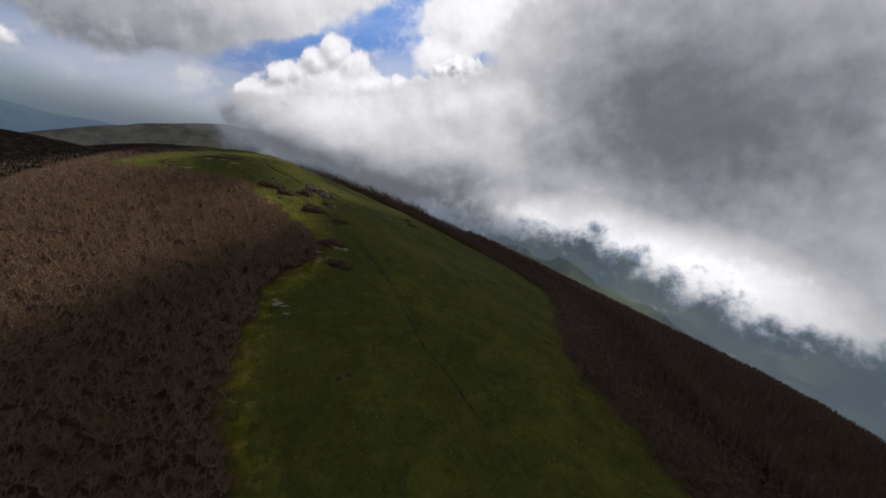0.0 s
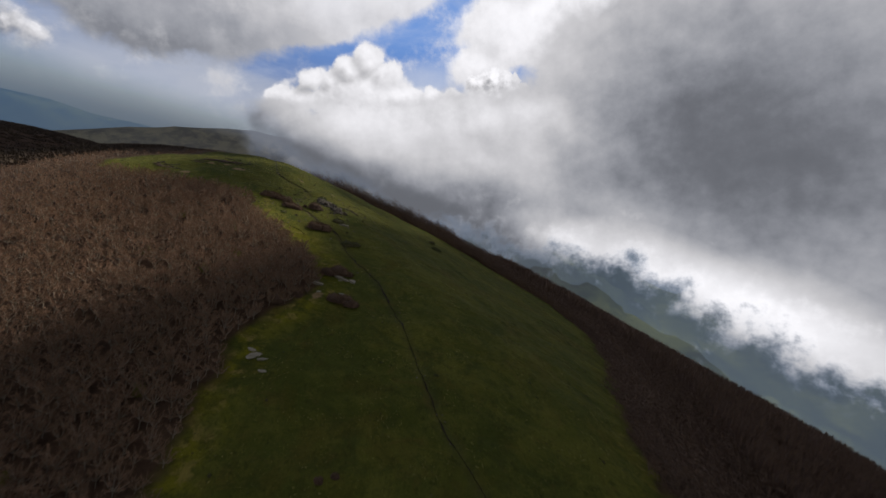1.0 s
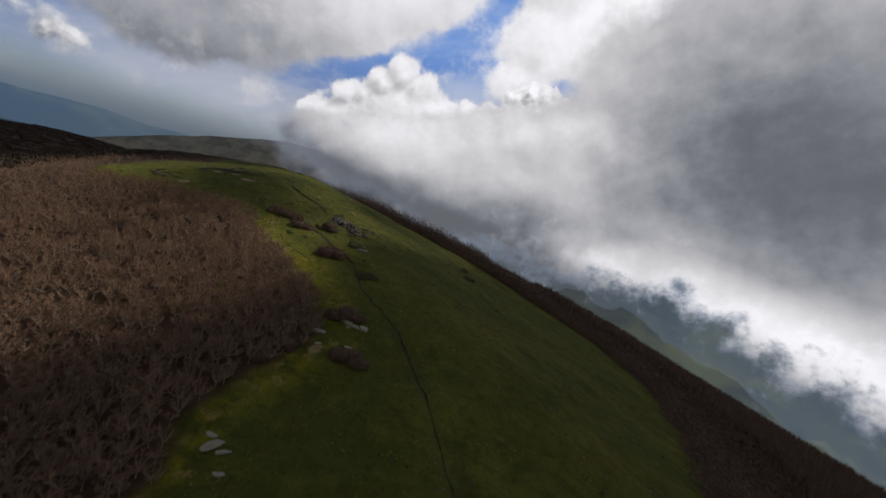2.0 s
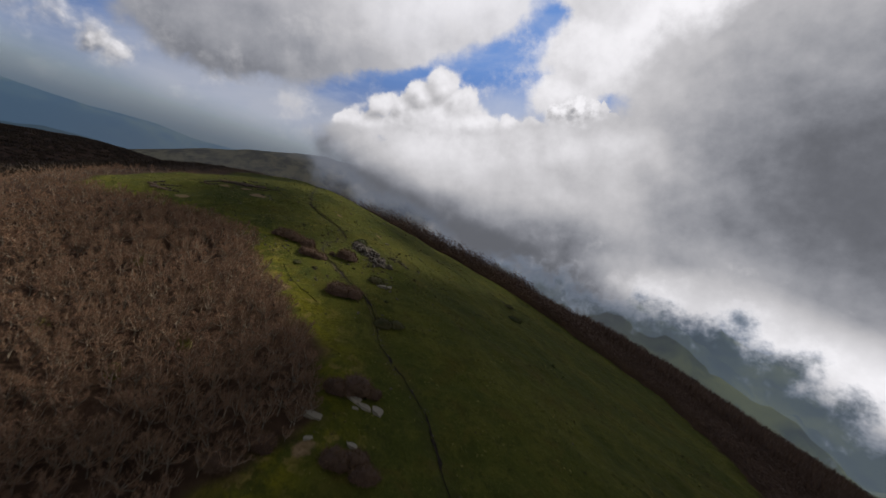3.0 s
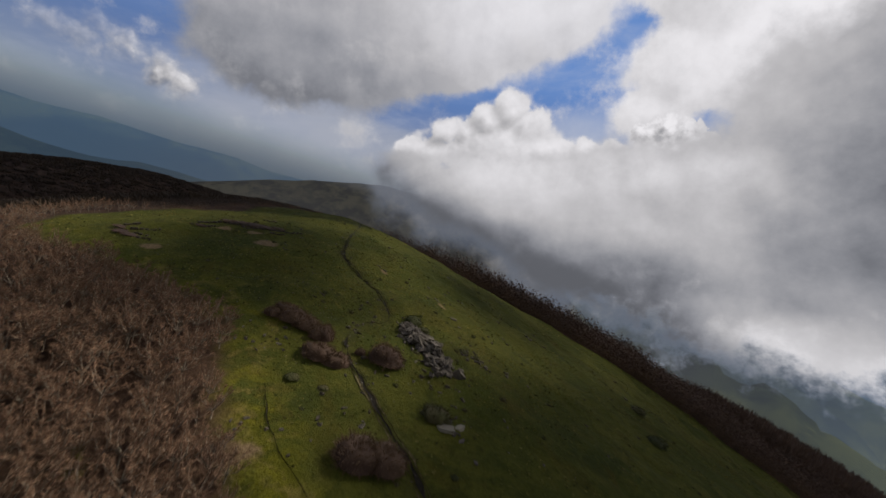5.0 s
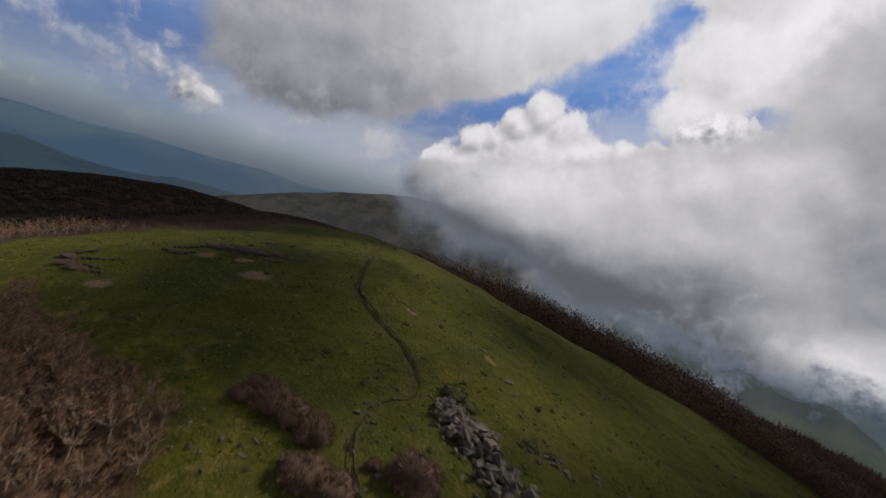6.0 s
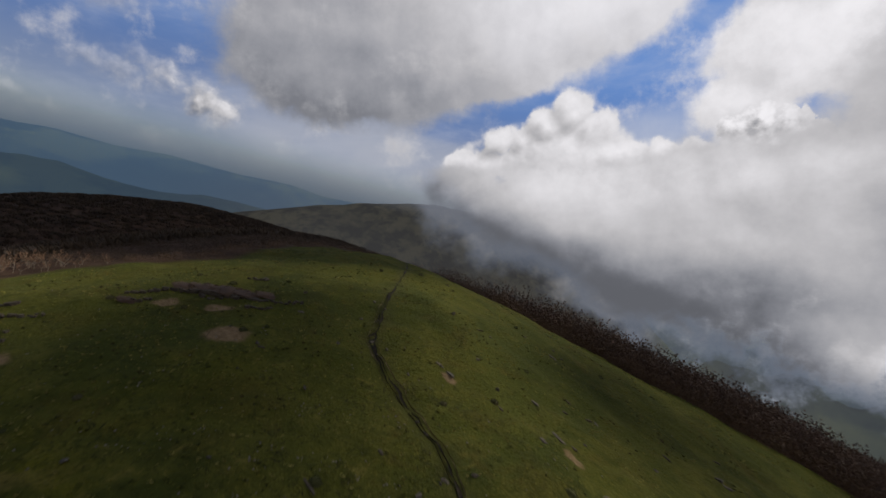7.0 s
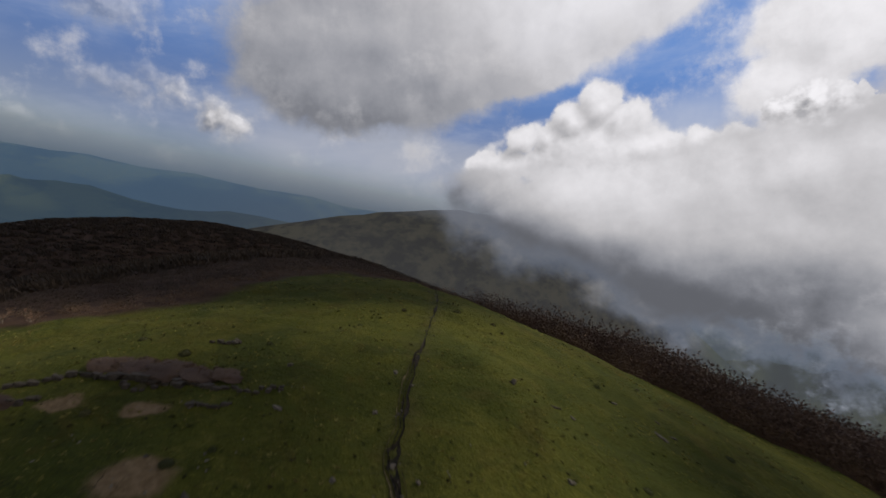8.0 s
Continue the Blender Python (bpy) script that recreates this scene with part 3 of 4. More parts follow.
def beech(seed, h, r, limbs, subs, twigs, width, low=0.28, droop=0.42):
    """A leafless dwarf beech: a short trunk with rising limbs (wood), and branchlets with fine twigs (crown)."""
    rng = np.random.RandomState(seed)
    wood, crown = Soup(), Soup()
    fork = np.array([rng.normal(0, 0.08), rng.normal(0, 0.08), h * low])
    if limbs:
        wood.tube((0, 0, -0.6), fork, 0.13 * h / 5, 0.10 * h / 5)
    for i in range(max(limbs, 1)):
        az = 6.2832 * (i + rng.uniform(-0.3, 0.3)) / max(limbs, 1)
        out = rng.uniform(0.25, 1.0) ** 0.6
        tip = np.array([math.cos(az) * r * out, math.sin(az) * r * out, h * (1.0 - droop * out ** 2.2) * rng.uniform(0.86, 1.05)])
        mid = fork * 0.45 + tip * 0.55 + np.array([math.cos(az), math.sin(az), -0.4]) * 0.12 * r + rng.normal(0, 0.1, 3)
        if limbs:
            wood.tube(fork, mid, 0.085 * h / 5, 0.055 * h / 5)
            wood.tube(mid, tip, 0.055 * h / 5, 0.016)
        for _ in range(subs):
            s = rng.uniform(0.25, 1.0)
            base = fork * (1 - s) ** 2 + 2 * s * (1 - s) * mid + s * s * tip
            spread = rng.normal(0, 1, 3) * (1, 1, 0.5) + (math.cos(az) * 0.5, math.sin(az) * 0.5, 0.9)
            end = base + spread / np.linalg.norm(spread) * rng.uniform(0.45, 0.95) * r * 0.45
            crown.blade(base, end, width * 1.2, rng)
            for _ in range(twigs):
                q = base + (end - base) * rng.uniform(0.15, 1.0)
                g = rng.normal(0, 1, 3) * (1, 1, 0.7) + (math.cos(az) * 0.3, math.sin(az) * 0.3, 0.85)
                crown.blade(q, q + g / np.linalg.norm(g) * rng.uniform(0.35, 0.8) * r * 0.38, width, rng)
    return wood, crown


def tuft_tree(seed, h, r, blades, width):
    """A far-off leafless tree: a rounded brush of twigs on a stub of trunk."""
    rng = np.random.RandomState(seed)
    wood, crown = Soup(), Soup()
    wood.tube((0, 0, -0.5), (0, 0, h * 0.5), 0.12, 0.06)
    for _ in range(blades):
        a, out = rng.uniform(0, 6.28), rng.uniform(0, 1) ** 0.5
        tip = np.array([math.cos(a) * r * out, math.sin(a) * r * out, h * (1 - 0.5 * out ** 2) * rng.uniform(0.85, 1.0)])
        foot = np.array([tip[0] * 0.6, tip[1] * 0.6, tip[2] * rng.uniform(0.35, 0.6)])
        crown.blade(foot, tip, width, rng)
    return joined(wood, crown)


def mound(seed, h, r, blades, width):
    """A low round thicket seen from afar: twigs standing out from a dome."""
    rng = np.random.RandomState(seed)
    crown = Soup()
    for _ in range(blades):
        a, out = rng.uniform(0, 6.28), rng.uniform(0, 1) ** 0.5
        tip = np.array([math.cos(a) * r * out, math.sin(a) * r * out, h * math.sqrt(max(0.03, 1 - 0.9 * out * out)) * rng.uniform(0.85, 1.0)])
        crown.blade(tip * (0.75, 0.75, 0.2), tip, width, rng)
    return joined(Soup(), crown)


def brush(seed, h, r, blades, width, reach=1.0):
    """A bushy leafless crown down to the ground: a dome full of fine twigs."""
    rng = np.random.RandomState(seed)
    crown = Soup()
    for _ in range(blades):
        a, out, up = rng.uniform(0, 6.28), rng.uniform(0, 1) ** 0.4, rng.uniform(0.05, 1)
        p = np.array([math.cos(a) * r * out, math.sin(a) * r * out, h * 0.88 * up * math.sqrt(max(0.08, 1 - 0.85 * out * out))])
        g = rng.normal(0, 1, 3) * (1, 1, 0.6) + (math.cos(a) * 0.5, math.sin(a) * 0.5, 0.7)
        crown.blade(p, p + g / np.linalg.norm(g) * rng.uniform(0.5, 1.0) * reach, width, rng)
    return joined(Soup(), crown)


def twig_material(name, a, b):
    m, nt, bs = material(name, 0.85)
    info = nt.nodes.new("ShaderNodeObjectInfo")
    geo = nt.nodes.new("ShaderNodeNewGeometry")
    isl = X(nt, geo.outputs["Random Per Island"])
    col = mix_rgb(nt, (isl * 0.6 + X(nt, info.outputs["Random"]) * 0.4).clamp(), a, b)
    pos = geo.outputs["Position"]
    col = mix_rgb(nt, noise_at(nt, pos, 0.11, 3.0).step(0.38, 0.62) * 0.6, col, tuple(0.6 * u + 0.4 * v for u, v in zip(a, (0.20, 0.13, 0.08))))
    col = mix_rgb(nt, noise_at(nt, pos, 0.42, 2.0, 0.5).step(0.5, 0.66) * 0.4, col, tuple(0.5 * u + 0.8 * v for u, v in zip(a, b)))
    col = mix_rgb(nt, noise_at(nt, pos, 0.33, 2.0, 0.5).step(0.52, 0.36) * 0.3, col, tuple(0.55 * u for u in a))
    nt.links.new(col, bs.inputs["Base Color"])
    return m


def bark_material():
    m, nt, bs = material("beech_bark", 0.85)
    tc = nt.nodes.new("ShaderNodeNewGeometry").outputs["Position"]
    n = noise_at(nt, tc, 5.0, 4.0)
    col = mix_rgb(nt, n.step(0.35, 0.65), (0.12, 0.098, 0.075), (0.33, 0.28, 0.215))
    nt.links.new(col, bs.inputs["Base Color"])
    return m


BARK = bark_material()
TWIG = twig_material("beech_twigs", (0.150, 0.089, 0.057), (0.278, 0.170, 0.108))
SHRUB = twig_material("shrub_twigs", (0.092, 0.058, 0.036), (0.176, 0.112, 0.066))
# Dark shrub cores: the shade between the twigs is put into the colour.
THICKET_SHADE = twig_material("thicket_shade", (0.050, 0.030, 0.022), (0.075, 0.045, 0.034))
MOSS = twig_material("mossy_leaves", (0.085, 0.080, 0.016), (0.150, 0.135, 0.035))
JUNIPER = twig_material("juniper_needles", (0.030, 0.036, 0.012), (0.080, 0.086, 0.026))
# Darker copy of the beech twigs: the crowns' own shade is in the colour.
SHADED_TWIG = twig_material("shaded_twigs", (0.074, 0.048, 0.036), (0.152, 0.096, 0.070))
HEATH = twig_material("dark_heath_wood", (0.036, 0.028, 0.020), (0.074, 0.052, 0.038))
RUSH = twig_material("dark_rushes", (0.020, 0.026, 0.007), (0.050, 0.058, 0.014))
STRAW = twig_material("dry_grass", (0.170, 0.165, 0.035), (0.420, 0.370, 0.130))
HEATHER = twig_material("heather", (0.072, 0.047, 0.022), (0.150, 0.096, 0.045))
TUFT = twig_material("grass_tufts", (0.115, 0.125, 0.010), (0.310, 0.285, 0.080))


def scatter(x0, x1, y0, y1, step, seed):
    rng = np.random.RandomState(seed)
    gx, gy = np.meshgrid(np.arange(x0, x1, step), np.arange(y0, y1, step))
    x = gx.ravel() + rng.uniform(-0.48, 0.48, gx.size) * step
    y = gy.ravel() + rng.uniform(-0.48, 0.48, gx.size) * step
    return x, y, rng


def spread(name, templates, x, y, z, size, rng, mats, label, category, sink=0.0, sz=None):
    """Many small growths joined into one mesh of kind stuff."""
    cos, tris, mts, base = [], [], [], 0
    pick = rng.randint(0, len(templates), len(x))
    turn = rng.uniform(0, 6.2832, len(x))
    for k, (co, tri, mt) in enumerate(templates):
        idx = np.nonzero(pick == k)[0]
        if not len(idx):
            continue
        c, s = np.cos(turn[idx])[:, None], np.sin(turn[idx])[:, None]
        g = size[idx][:, None]
        gz = g if sz is None else sz[idx][:, None]
        px = (co[None, :, 0] * c - co[None, :, 1] * s) * g + x[idx][:, None]
        py = (co[None, :, 0] * s + co[None, :, 1] * c) * g + y[idx][:, None]
        pz = co[None, :, 2] * gz + z[idx][:, None] - sink
        cos.append(np.stack([px, py, pz], -1).reshape(-1, 3))
        tris.append((tri[None] + (np.arange(len(idx)) * len(co))[:, None, None]).reshape(-1, 3) + base)
        mts.append(np.tile(mt, len(idx)))
        base += len(idx) * len(co)
    me = raw_mesh(name, np.concatenate(cos), np.concatenate(tris), np.concatenate(mts), smooth=False)
    for m in mats:
        me.materials.append(m)
    return tagged(new(name, me), label, category, kind="stuff")


def joined(wood, crown):
    a, b = wood.arrays(), crown.arrays()
    if not len(a[0]):
        return b[0], b[1], b[2] * 0 + 1
    return np.concatenate([a[0], b[0]]), np.concatenate([a[1], b[1] + len(a[0])]), np.concatenate([a[2] * 0, b[2] * 0 + 1])


# ---- the woods ----
def woods():
    fine = [beech(100 + i, 5.0, 2.1, 7, 10, 7, 0.062) for i in range(6)]
    mid = [joined(*beech(200 + i, 5.0, 2.2, 5, 10, 5, 0.085)) for i in range(5)]
    rough = [joined(*beech(300 + i, 5.0, 2.5, 3, 8, 3, 0.13)) for i in range(5)]
    tiny = [tuft_tree(350 + i, 5.0, 2.7, 34, 0.34) for i in range(5)]
    low = [mound(370 + i, 5.0, 3.4, 46, 0.62) for i in range(5)]
    bushy = [brush(380 + i, 5.0, 2.9, 125, 0.19) for i in range(6)]
    velvet = [brush(390 + i, 5.0, 2.9, 190, 0.24, 0.42) for i in range(6)]
    meshes = []
    for wood, crown in fine:
        meshes.append((wood.mesh("trunk", BARK), crown.mesh("crown", TWIG)))
    fine_join = [joined(*f) for f in fine]

    def keep(x, y, rng, lo=1.2):
        md = meadow_dist(x, y)
        ok = md < -lo
        return x[ok], y[ok], md[ok]
    # the near wood on the left of the path
    x, y, rng = scatter(-165, -15, 45, 232, 2.4, 61)
    x, y, md = keep(x, y, rng)
    z = height(x, y)
    size = rng.uniform(0.75, 1.2, len(x)) * np.clip(0.62 - md / 16, 0.55, 1.0) * np.clip(1 + (x + 115) / 60, 0.62, 1.0)
    near = line_dist(x, y, [(-40, 92), (-50, 128), (-48, 160), (-78, 184)])
    order = np.argsort(near)
    for i in order[:300]:
        k = rng.randint(0, 6)
        tree = tagged(new("beech_tree"), "leafless dwarf beech tree with brown twigs in the woodland", "tree", "beeches of the near wood")
        tree.matrix_basis = Matrix.LocRotScale((x[i], y[i], z[i] - 0.2), Euler((0, 0, rng.uniform(0, 6.28))), [float(size[i])] * 3)
        part("trunk", meshes[k][0], None, tree)
        part("crown", meshes[k][1], None, tree)
    rest = order[300:]
    a = rest[near[rest] < 30]
    b = rest[(near[rest] >= 30) & (near[rest] < 75)]
    c = rest[near[rest] >= 75]
    spread("beech_wood", rough, x[c], y[c], z[c], size[c], rng, (BARK, TWIG), "dense leafless beech wood with brown twigs", "woodland", 0.2)
    spread("beech_wood", fine_join, x[a], y[a], z[a], size[a], rng, (BARK, TWIG), "dense leafless beech wood with brown twigs", "woodland", 0.2)
    spread("beech_wood", mid, x[b], y[b], z[b], size[b], rng, (BARK, TWIG), "dense leafless beech wood with brown twigs", "woodland", 0.2)
    # the wood below the meadow on the right, and behind the top
    x, y, rng = scatter(30, 360, 20, 500, 3.6, 62)
    x, y, md = keep(x, y, rng)
    ok = (md > -60) | ((md > -330) & (rng.uniform(0, 1, len(x)) < 0.55))
    x, y, md = x[ok], y[ok], md[ok]
    size = rng.uniform(1.15, 1.5, len(x)) * np.clip(0.8 - md / 25, 0.75, 1.1)
    e, a, b = md > -16, (md > -45) & (md <= -16), md <= -45
    z = height(x, y)
    spread("beech_wood", velvet, x[e], y[e], z[e], size[e], rng, (SHADED_TWIG, SHADED_TWIG), "dense leafless wood below the meadow, darkened as if self-shaded", "woodland", 0.2, size[e] * 1.12)
    spread("beech_wood", rough, x[a], y[a], z[a], size[a], rng, (SHADED_TWIG, SHADED_TWIG), "dense leafless wood below the meadow, darkened as if self-shaded", "woodland", 0.2)
    spread("beech_wood", tiny, x[b], y[b], z[b], size[b] * 1.45, rng, (SHADED_TWIG, SHADED_TWIG), "dense leafless wood below the meadow, darkened as if self-shaded", "woodland", 0.2)
    x, y, rng = scatter(-175, 30, 232, 380, 2.9, 63)
    x, y, md = keep(x, y, rng)
    size = rng.uniform(0.7, 1.1, len(x)) * np.clip(np.where(x < -118, 0.5, 0.8 + (x + 118) / 40), 0.5, 1.75)
    e = x > -112
    z = height(x, y)
    for sel, mat in ((~e & (md > -9), SHRUB), (~e & (md <= -9), HEATH)):
        spread("beech_wood", bushy, x[sel], y[sel], z[sel], size[sel], rng, (mat, mat), "low leafless thicket behind the bald top", "woodland", 0.2, size[sel] * 0.8)
    spread("beech_wood", velvet, x[e], y[e], z[e], size[e] * 0.9, rng, (SHADED_TWIG, SHADED_TWIG), "dense leafless wood on the back slope, darkened as if self-shaded", "woodland", 0.2, size[e] * np.where((x[e] > -114) & (x[e] < -8), 1.3, 1.0))
    x, y, rng = scatter(-118, 66, 236, 330, 1.9, 65)
    md = meadow_dist(x, y)
    ok = (md < -0.3) & (md > -6)
    x, y = x[ok], y[ok]
    size = rng.uniform(0.55, 0.95, len(x)) * np.clip(0.85 + (x + 118) / 45, 0.5, 1.6)
    spread("thicket", velvet, x, y, height(x, y), size * 0.6, rng, (SHRUB, SHRUB), "brown thicket along the edge of the meadow", "woodland", 0.2, size * 0.7)
    # the dark wooded hill behind
    x, y, rng = scatter(-640, -165, 160, 640, 5.2, 64)
    ok = ~((x > -175) & (y < 400))
    x, y = x[ok], y[ok]
    size = rng.uniform(1.0, 1.25, len(x))
    spread("far_wood", low, x, y, height(x, y), size * 1.25, rng, (HEATH, HEATH), "dark leafless woodland on the next hill", "woodland", 0.2, size * 0.36)


woods()


# ---- rock ----
def rock_material(name, shade, pale=0.0):
    m, nt, b = material(name, 0.9)
    tc = nt.nodes.new("ShaderNodeNewGeometry").outputs["Position"]
    info = X(nt, nt.nodes.new("ShaderNodeObjectInfo").outputs["Random"])
    n, f = noise_at(nt, tc, 0.9, 5.0, 0.6), noise_at(nt, tc, 6.0, 5.0, 0.65)
    col = mix_rgb(nt, n.step(0.35, 0.65), (0.040, 0.034, 0.029), (0.150, 0.129, 0.110))
    col = mix_rgb(nt, f.step(0.55, 0.7) * 0.4, col, (0.27, 0.245, 0.19))
    col = mix_rgb(nt, info * 0.4, col, (0.15, 0.13, 0.105))
    col = mix_rgb(nt, pale, col, (0.34, 0.31, 0.245))
    col = mix_rgb(nt, shade, col, (0.046, 0.034, 0.024))
    nt.links.new(col, b.inputs["Base Color"])
    bump = node(nt, "ShaderNodeBump", Strength=0.8, Distance=0.12)
    nt.links.new(f.s, bump.inputs["Height"])
    nt.links.new(bump.outputs[0], b.inputs["Normal"])
    return m


ROCK = rock_material("grey_rock", 0.0)
PEBBLE = rock_material("lichened_pebbles", 0.0, 0.35)
PALE_ROCK = rock_material("pale_lichened_rock", 0.0, 0.62)
# Darker copy of the rock: the ledges' shadowed faces are in the colour.
SHADED_ROCK = rock_material("dark_shaded_rock", 0.6)


def boulder_mesh(seed, cut=15, mat=ROCK):
    """An angular block: a ball cut flat by random planes."""
    rng = np.random.RandomState(seed)
    bm = bmesh.new()
    bmesh.ops.create_icosphere(bm, subdivisions=3, radius=1.15)
    planes = [(Vector(rng.normal(size=3)).normalized(), rng.uniform(0.42, 0.8)) for _ in range(cut)]
    for v in bm.verts:
        for n, d in planes:
            over = v.co.dot(n) - d
            if over > 0:
                v.co -= n * over
        v.co *= 1 + 0.06 * noise.noise(v.co * 2.5 + Vector((seed, 0, 0)))
    me = bpy.data.meshes.new("boulder")
    bm.to_mesh(me)
    bm.free()
    me.materials.append(mat)
    return me


def slab_mesh(seed, mat):
    """A split slab: a box with worn, broken edges."""
    rng = np.random.RandomState(seed)
    bm = bmesh.new()
    bmesh.ops.create_cube(bm, size=2.0)
    bmesh.ops.subdivide_edges(bm, edges=bm.edges[:], cuts=5, use_grid_fill=True)
    planes = [(Vector((*rng.normal(size=2), rng.normal() * 0.25)).normalized(), rng.uniform(0.7, 1.05)) for _ in range(6)]
    for v in bm.verts:
        for n, d in planes:
            over = v.co.dot(n) - d
            if over > 0:
                v.co -= n * over
        v.co += Vector((noise.noise(v.co * 1.3 + Vector((seed, 0, 0))), noise.noise(v.co * 1.3 + Vector((0, seed, 0))), noise.noise(v.co * 1.1 + Vector((0, 0, seed))) * 0.9)) * 0.22
    me = bpy.data.meshes.new("slab")
    bm.to_mesh(me)
    bm.free()
    me.materials.append(mat)
    return me


BOULDERS = [boulder_mesh(400 + i) for i in range(8)]
DULL = [slab_mesh(460 + i, ROCK) for i in range(8)]
SLABS = [slab_mesh(420 + i, PALE_ROCK) for i in range(8)]
LEDGES = [slab_mesh(440 + i, SHADED_ROCK) for i in range(8)]


def stone(name, x, y, size, rng, label, group="", flat=0.6, turn=None, tilt=12, up=0.0, forms=BOULDERS):
    ob = new(name, forms[rng.randint(0, 8)])
    sx, sy = size if isinstance(size, tuple) else (size * rng.uniform(0.8, 1.25), size * rng.uniform(0.7, 1.1))
    sz = min(sx, sy) * flat
    e = Euler((radians(rng.uniform(-tilt, tilt)), radians(rng.uniform(-tilt, tilt)), radians(turn) if turn is not None else rng.uniform(0, 6.28)))
    ob.matrix_basis = Matrix.LocRotScale((x, y, spot(x, y) + sz * 0.25 + up), e, (sx, sy, sz))
    return tagged(ob, label, "rock", group)


def rocks():
    rng = np.random.RandomState(71)
    # the boulder field beside the path
    for i in range(170):
        u, v = rng.uniform(-1, 1), rng.normal(0, 0.36)
        x, y = -54.6 + 6.0 * u + 1.9 * v, 211.2 - 3.9 * u + 2.9 * v
        heap = max(0.0, 1 - (u * u * 0.8 + v * v) * 1.2)
        big = rng.uniform(0.25, 1.05)
        stone("boulder", x, y, (big * rng.uniform(0.7, 1.3), big * rng.uniform(0.4, 0.8)), rng, "angular grey boulder in a heap on the meadow", "boulder heap", 0.9, tilt=48, up=1.0 * heap * rng.uniform(0, 1), forms=DULL if i % 5 < 3 else BOULDERS)
    for i in range(16):
        stone("boulder", -46.6 + rng.normal(0, 1.6), 216.6 + rng.normal(0, 1.2), rng.uniform(0.25, 0.6), rng, "small grey boulder beside the larger heap", "boulder heap", 0.7, tilt=25)
    # pale slabs bedded in the grass
    for x, y, sx, sy, turn in ((-37.5, 123.5, 2.0, 0.8, 60), (-35.6, 122.6, 1.0, 0.5, 40), (-39, 124.6, 0.8, 0.45, 10), (-33.8, 119.2, 0.9, 0.35, 30), (-36.2, 152.4, 1.2, 0.9, 20), (-32.4, 158.4, 1.1, 0.7, -20), (-30.4, 157.4, 1.1, 0.6, 10), (-28.4, 157.6, 1.0, 0.7, -15), (-31.5, 156.8, 0.5, 0.4, 0),
                              (-28.8, 150.4, 0.8, 0.5, 5), (-34.4, 148.6, 0.7, 0.4, 40), (-44.6, 196.2, 1.0, 0.8, 35), (-43.2, 198.4, 0.7, 0.5, 80), (-69.8, 261.7, 1.7, 0.45, -32), (-76.0, 233.9, 1.9, 0.4, -32), (-77.6, 234.4, 1.0, 0.4, -20), (-43.6, 254.8, 1.4, 0.6, -20), (-77.9, 252.0, 1.2, 0.25, -50), (-75.4, 263.4, 1.0, 0.3, -30), (-63.7, 231.7, 0.9, 0.4, -35), (-68.5, 263.4, 0.6, 0.3, 10), (-56.4, 229.4, 1.1, 0.8, 20), (-44.4, 255.2, 1.0, 0.7, 0), (-54.5, 228.0, 0.7, 0.35, 60), (-97.0, 231.2, 0.9, 0.4, 0), (-62.8, 234.8, 2.0, 0.35, -40), (-60.0, 246.0, 1.2, 0.3, -50), (-66.8, 239.0, 1.4, 0.35, -25), (-52.6, 244.0, 0.9, 0.3, -20), (-47.5, 240.2, 1.1, 0.35, -30)):
        stone("rock_slab", x, y, (sx * 1.05, sy * 1.0) if y < 200 else (sx * 0.6, sy * 0.6), rng, "flat pale rock slab bedded in the meadow grass" if y < 200 else "weathered brown rock edge in the meadow grass", "meadow slabs", 0.35, turn, 8, forms=SLABS if y < 200 else DULL)
    # ledges breaking out of the turf near the top
    for x, y, sx, sy, turn in ((-113.0, 225.6, 2.4, 0.8, 6), (-110.4, 227.0, 2.8, 0.8, 6), (-107.8, 228.4, 2.4, 0.7, 4), (-105.2, 229.6, 2.0, 0.5, 8), (-102.8, 230.8, 1.8, 0.5, 0), (-108.6, 226.6, 1.6, 0.5, 10), (-101.6, 228.2, 1.8, 0.5, 12), (-100.6, 231.4, 1.2, 0.4, -10), (-116.0, 222.6, 2.0, 0.8, 30), (-113.6, 221.0, 1.3, 0.6, 10), (-121.5, 210.5, 2.2, 0.7, 25), (-118.2, 209.0, 1.6, 0.5, 5), (-115.5, 207.6, 1.4, 0.5, 15), (-124.5, 212.0, 1.6, 0.6, 35), (-119.0, 212.6, 1.3, 0.4, 10), (-99.4, 232.6, 1.3, 0.5, 12), (-111, 236.5, 1.6, 0.5, 15)):
        c, s = math.cos(radians(turn + 22)), math.sin(radians(turn + 22))
        for k in range(5):
            u, v = (k - 2) * sx * 0.36 + rng.normal(0, 0.15), rng.normal(0, 0.22)
            stone("rock_ledge", x + u * c - v * s, y + u * s + v * c, (sx * rng.uniform(0.14, 0.30), sy * rng.uniform(0.3, 0.6)), rng, "low dark rock ledge breaking out of the turf", "summit ledges", 0.9, turn + 22 + rng.uniform(-15, 15), 8, forms=LEDGES)
    # short scars of rock across the slope
    for i in range(26):
        x, y = rng.uniform(-95, -15), rng.uniform(205, 285)
        if meadow_dist(x, y) > 4 and line_dist(np.array(x), np.array(y), PATH) > 2.5:
            stone("rock_ledge", x, y, (rng.uniform(0.3, 0.9), rng.uniform(0.10, 0.2)), rng, "thin dark rock edge showing through the turf", "turf scars", 0.6, rng.uniform(-50, 10), 6, forms=LEDGES)
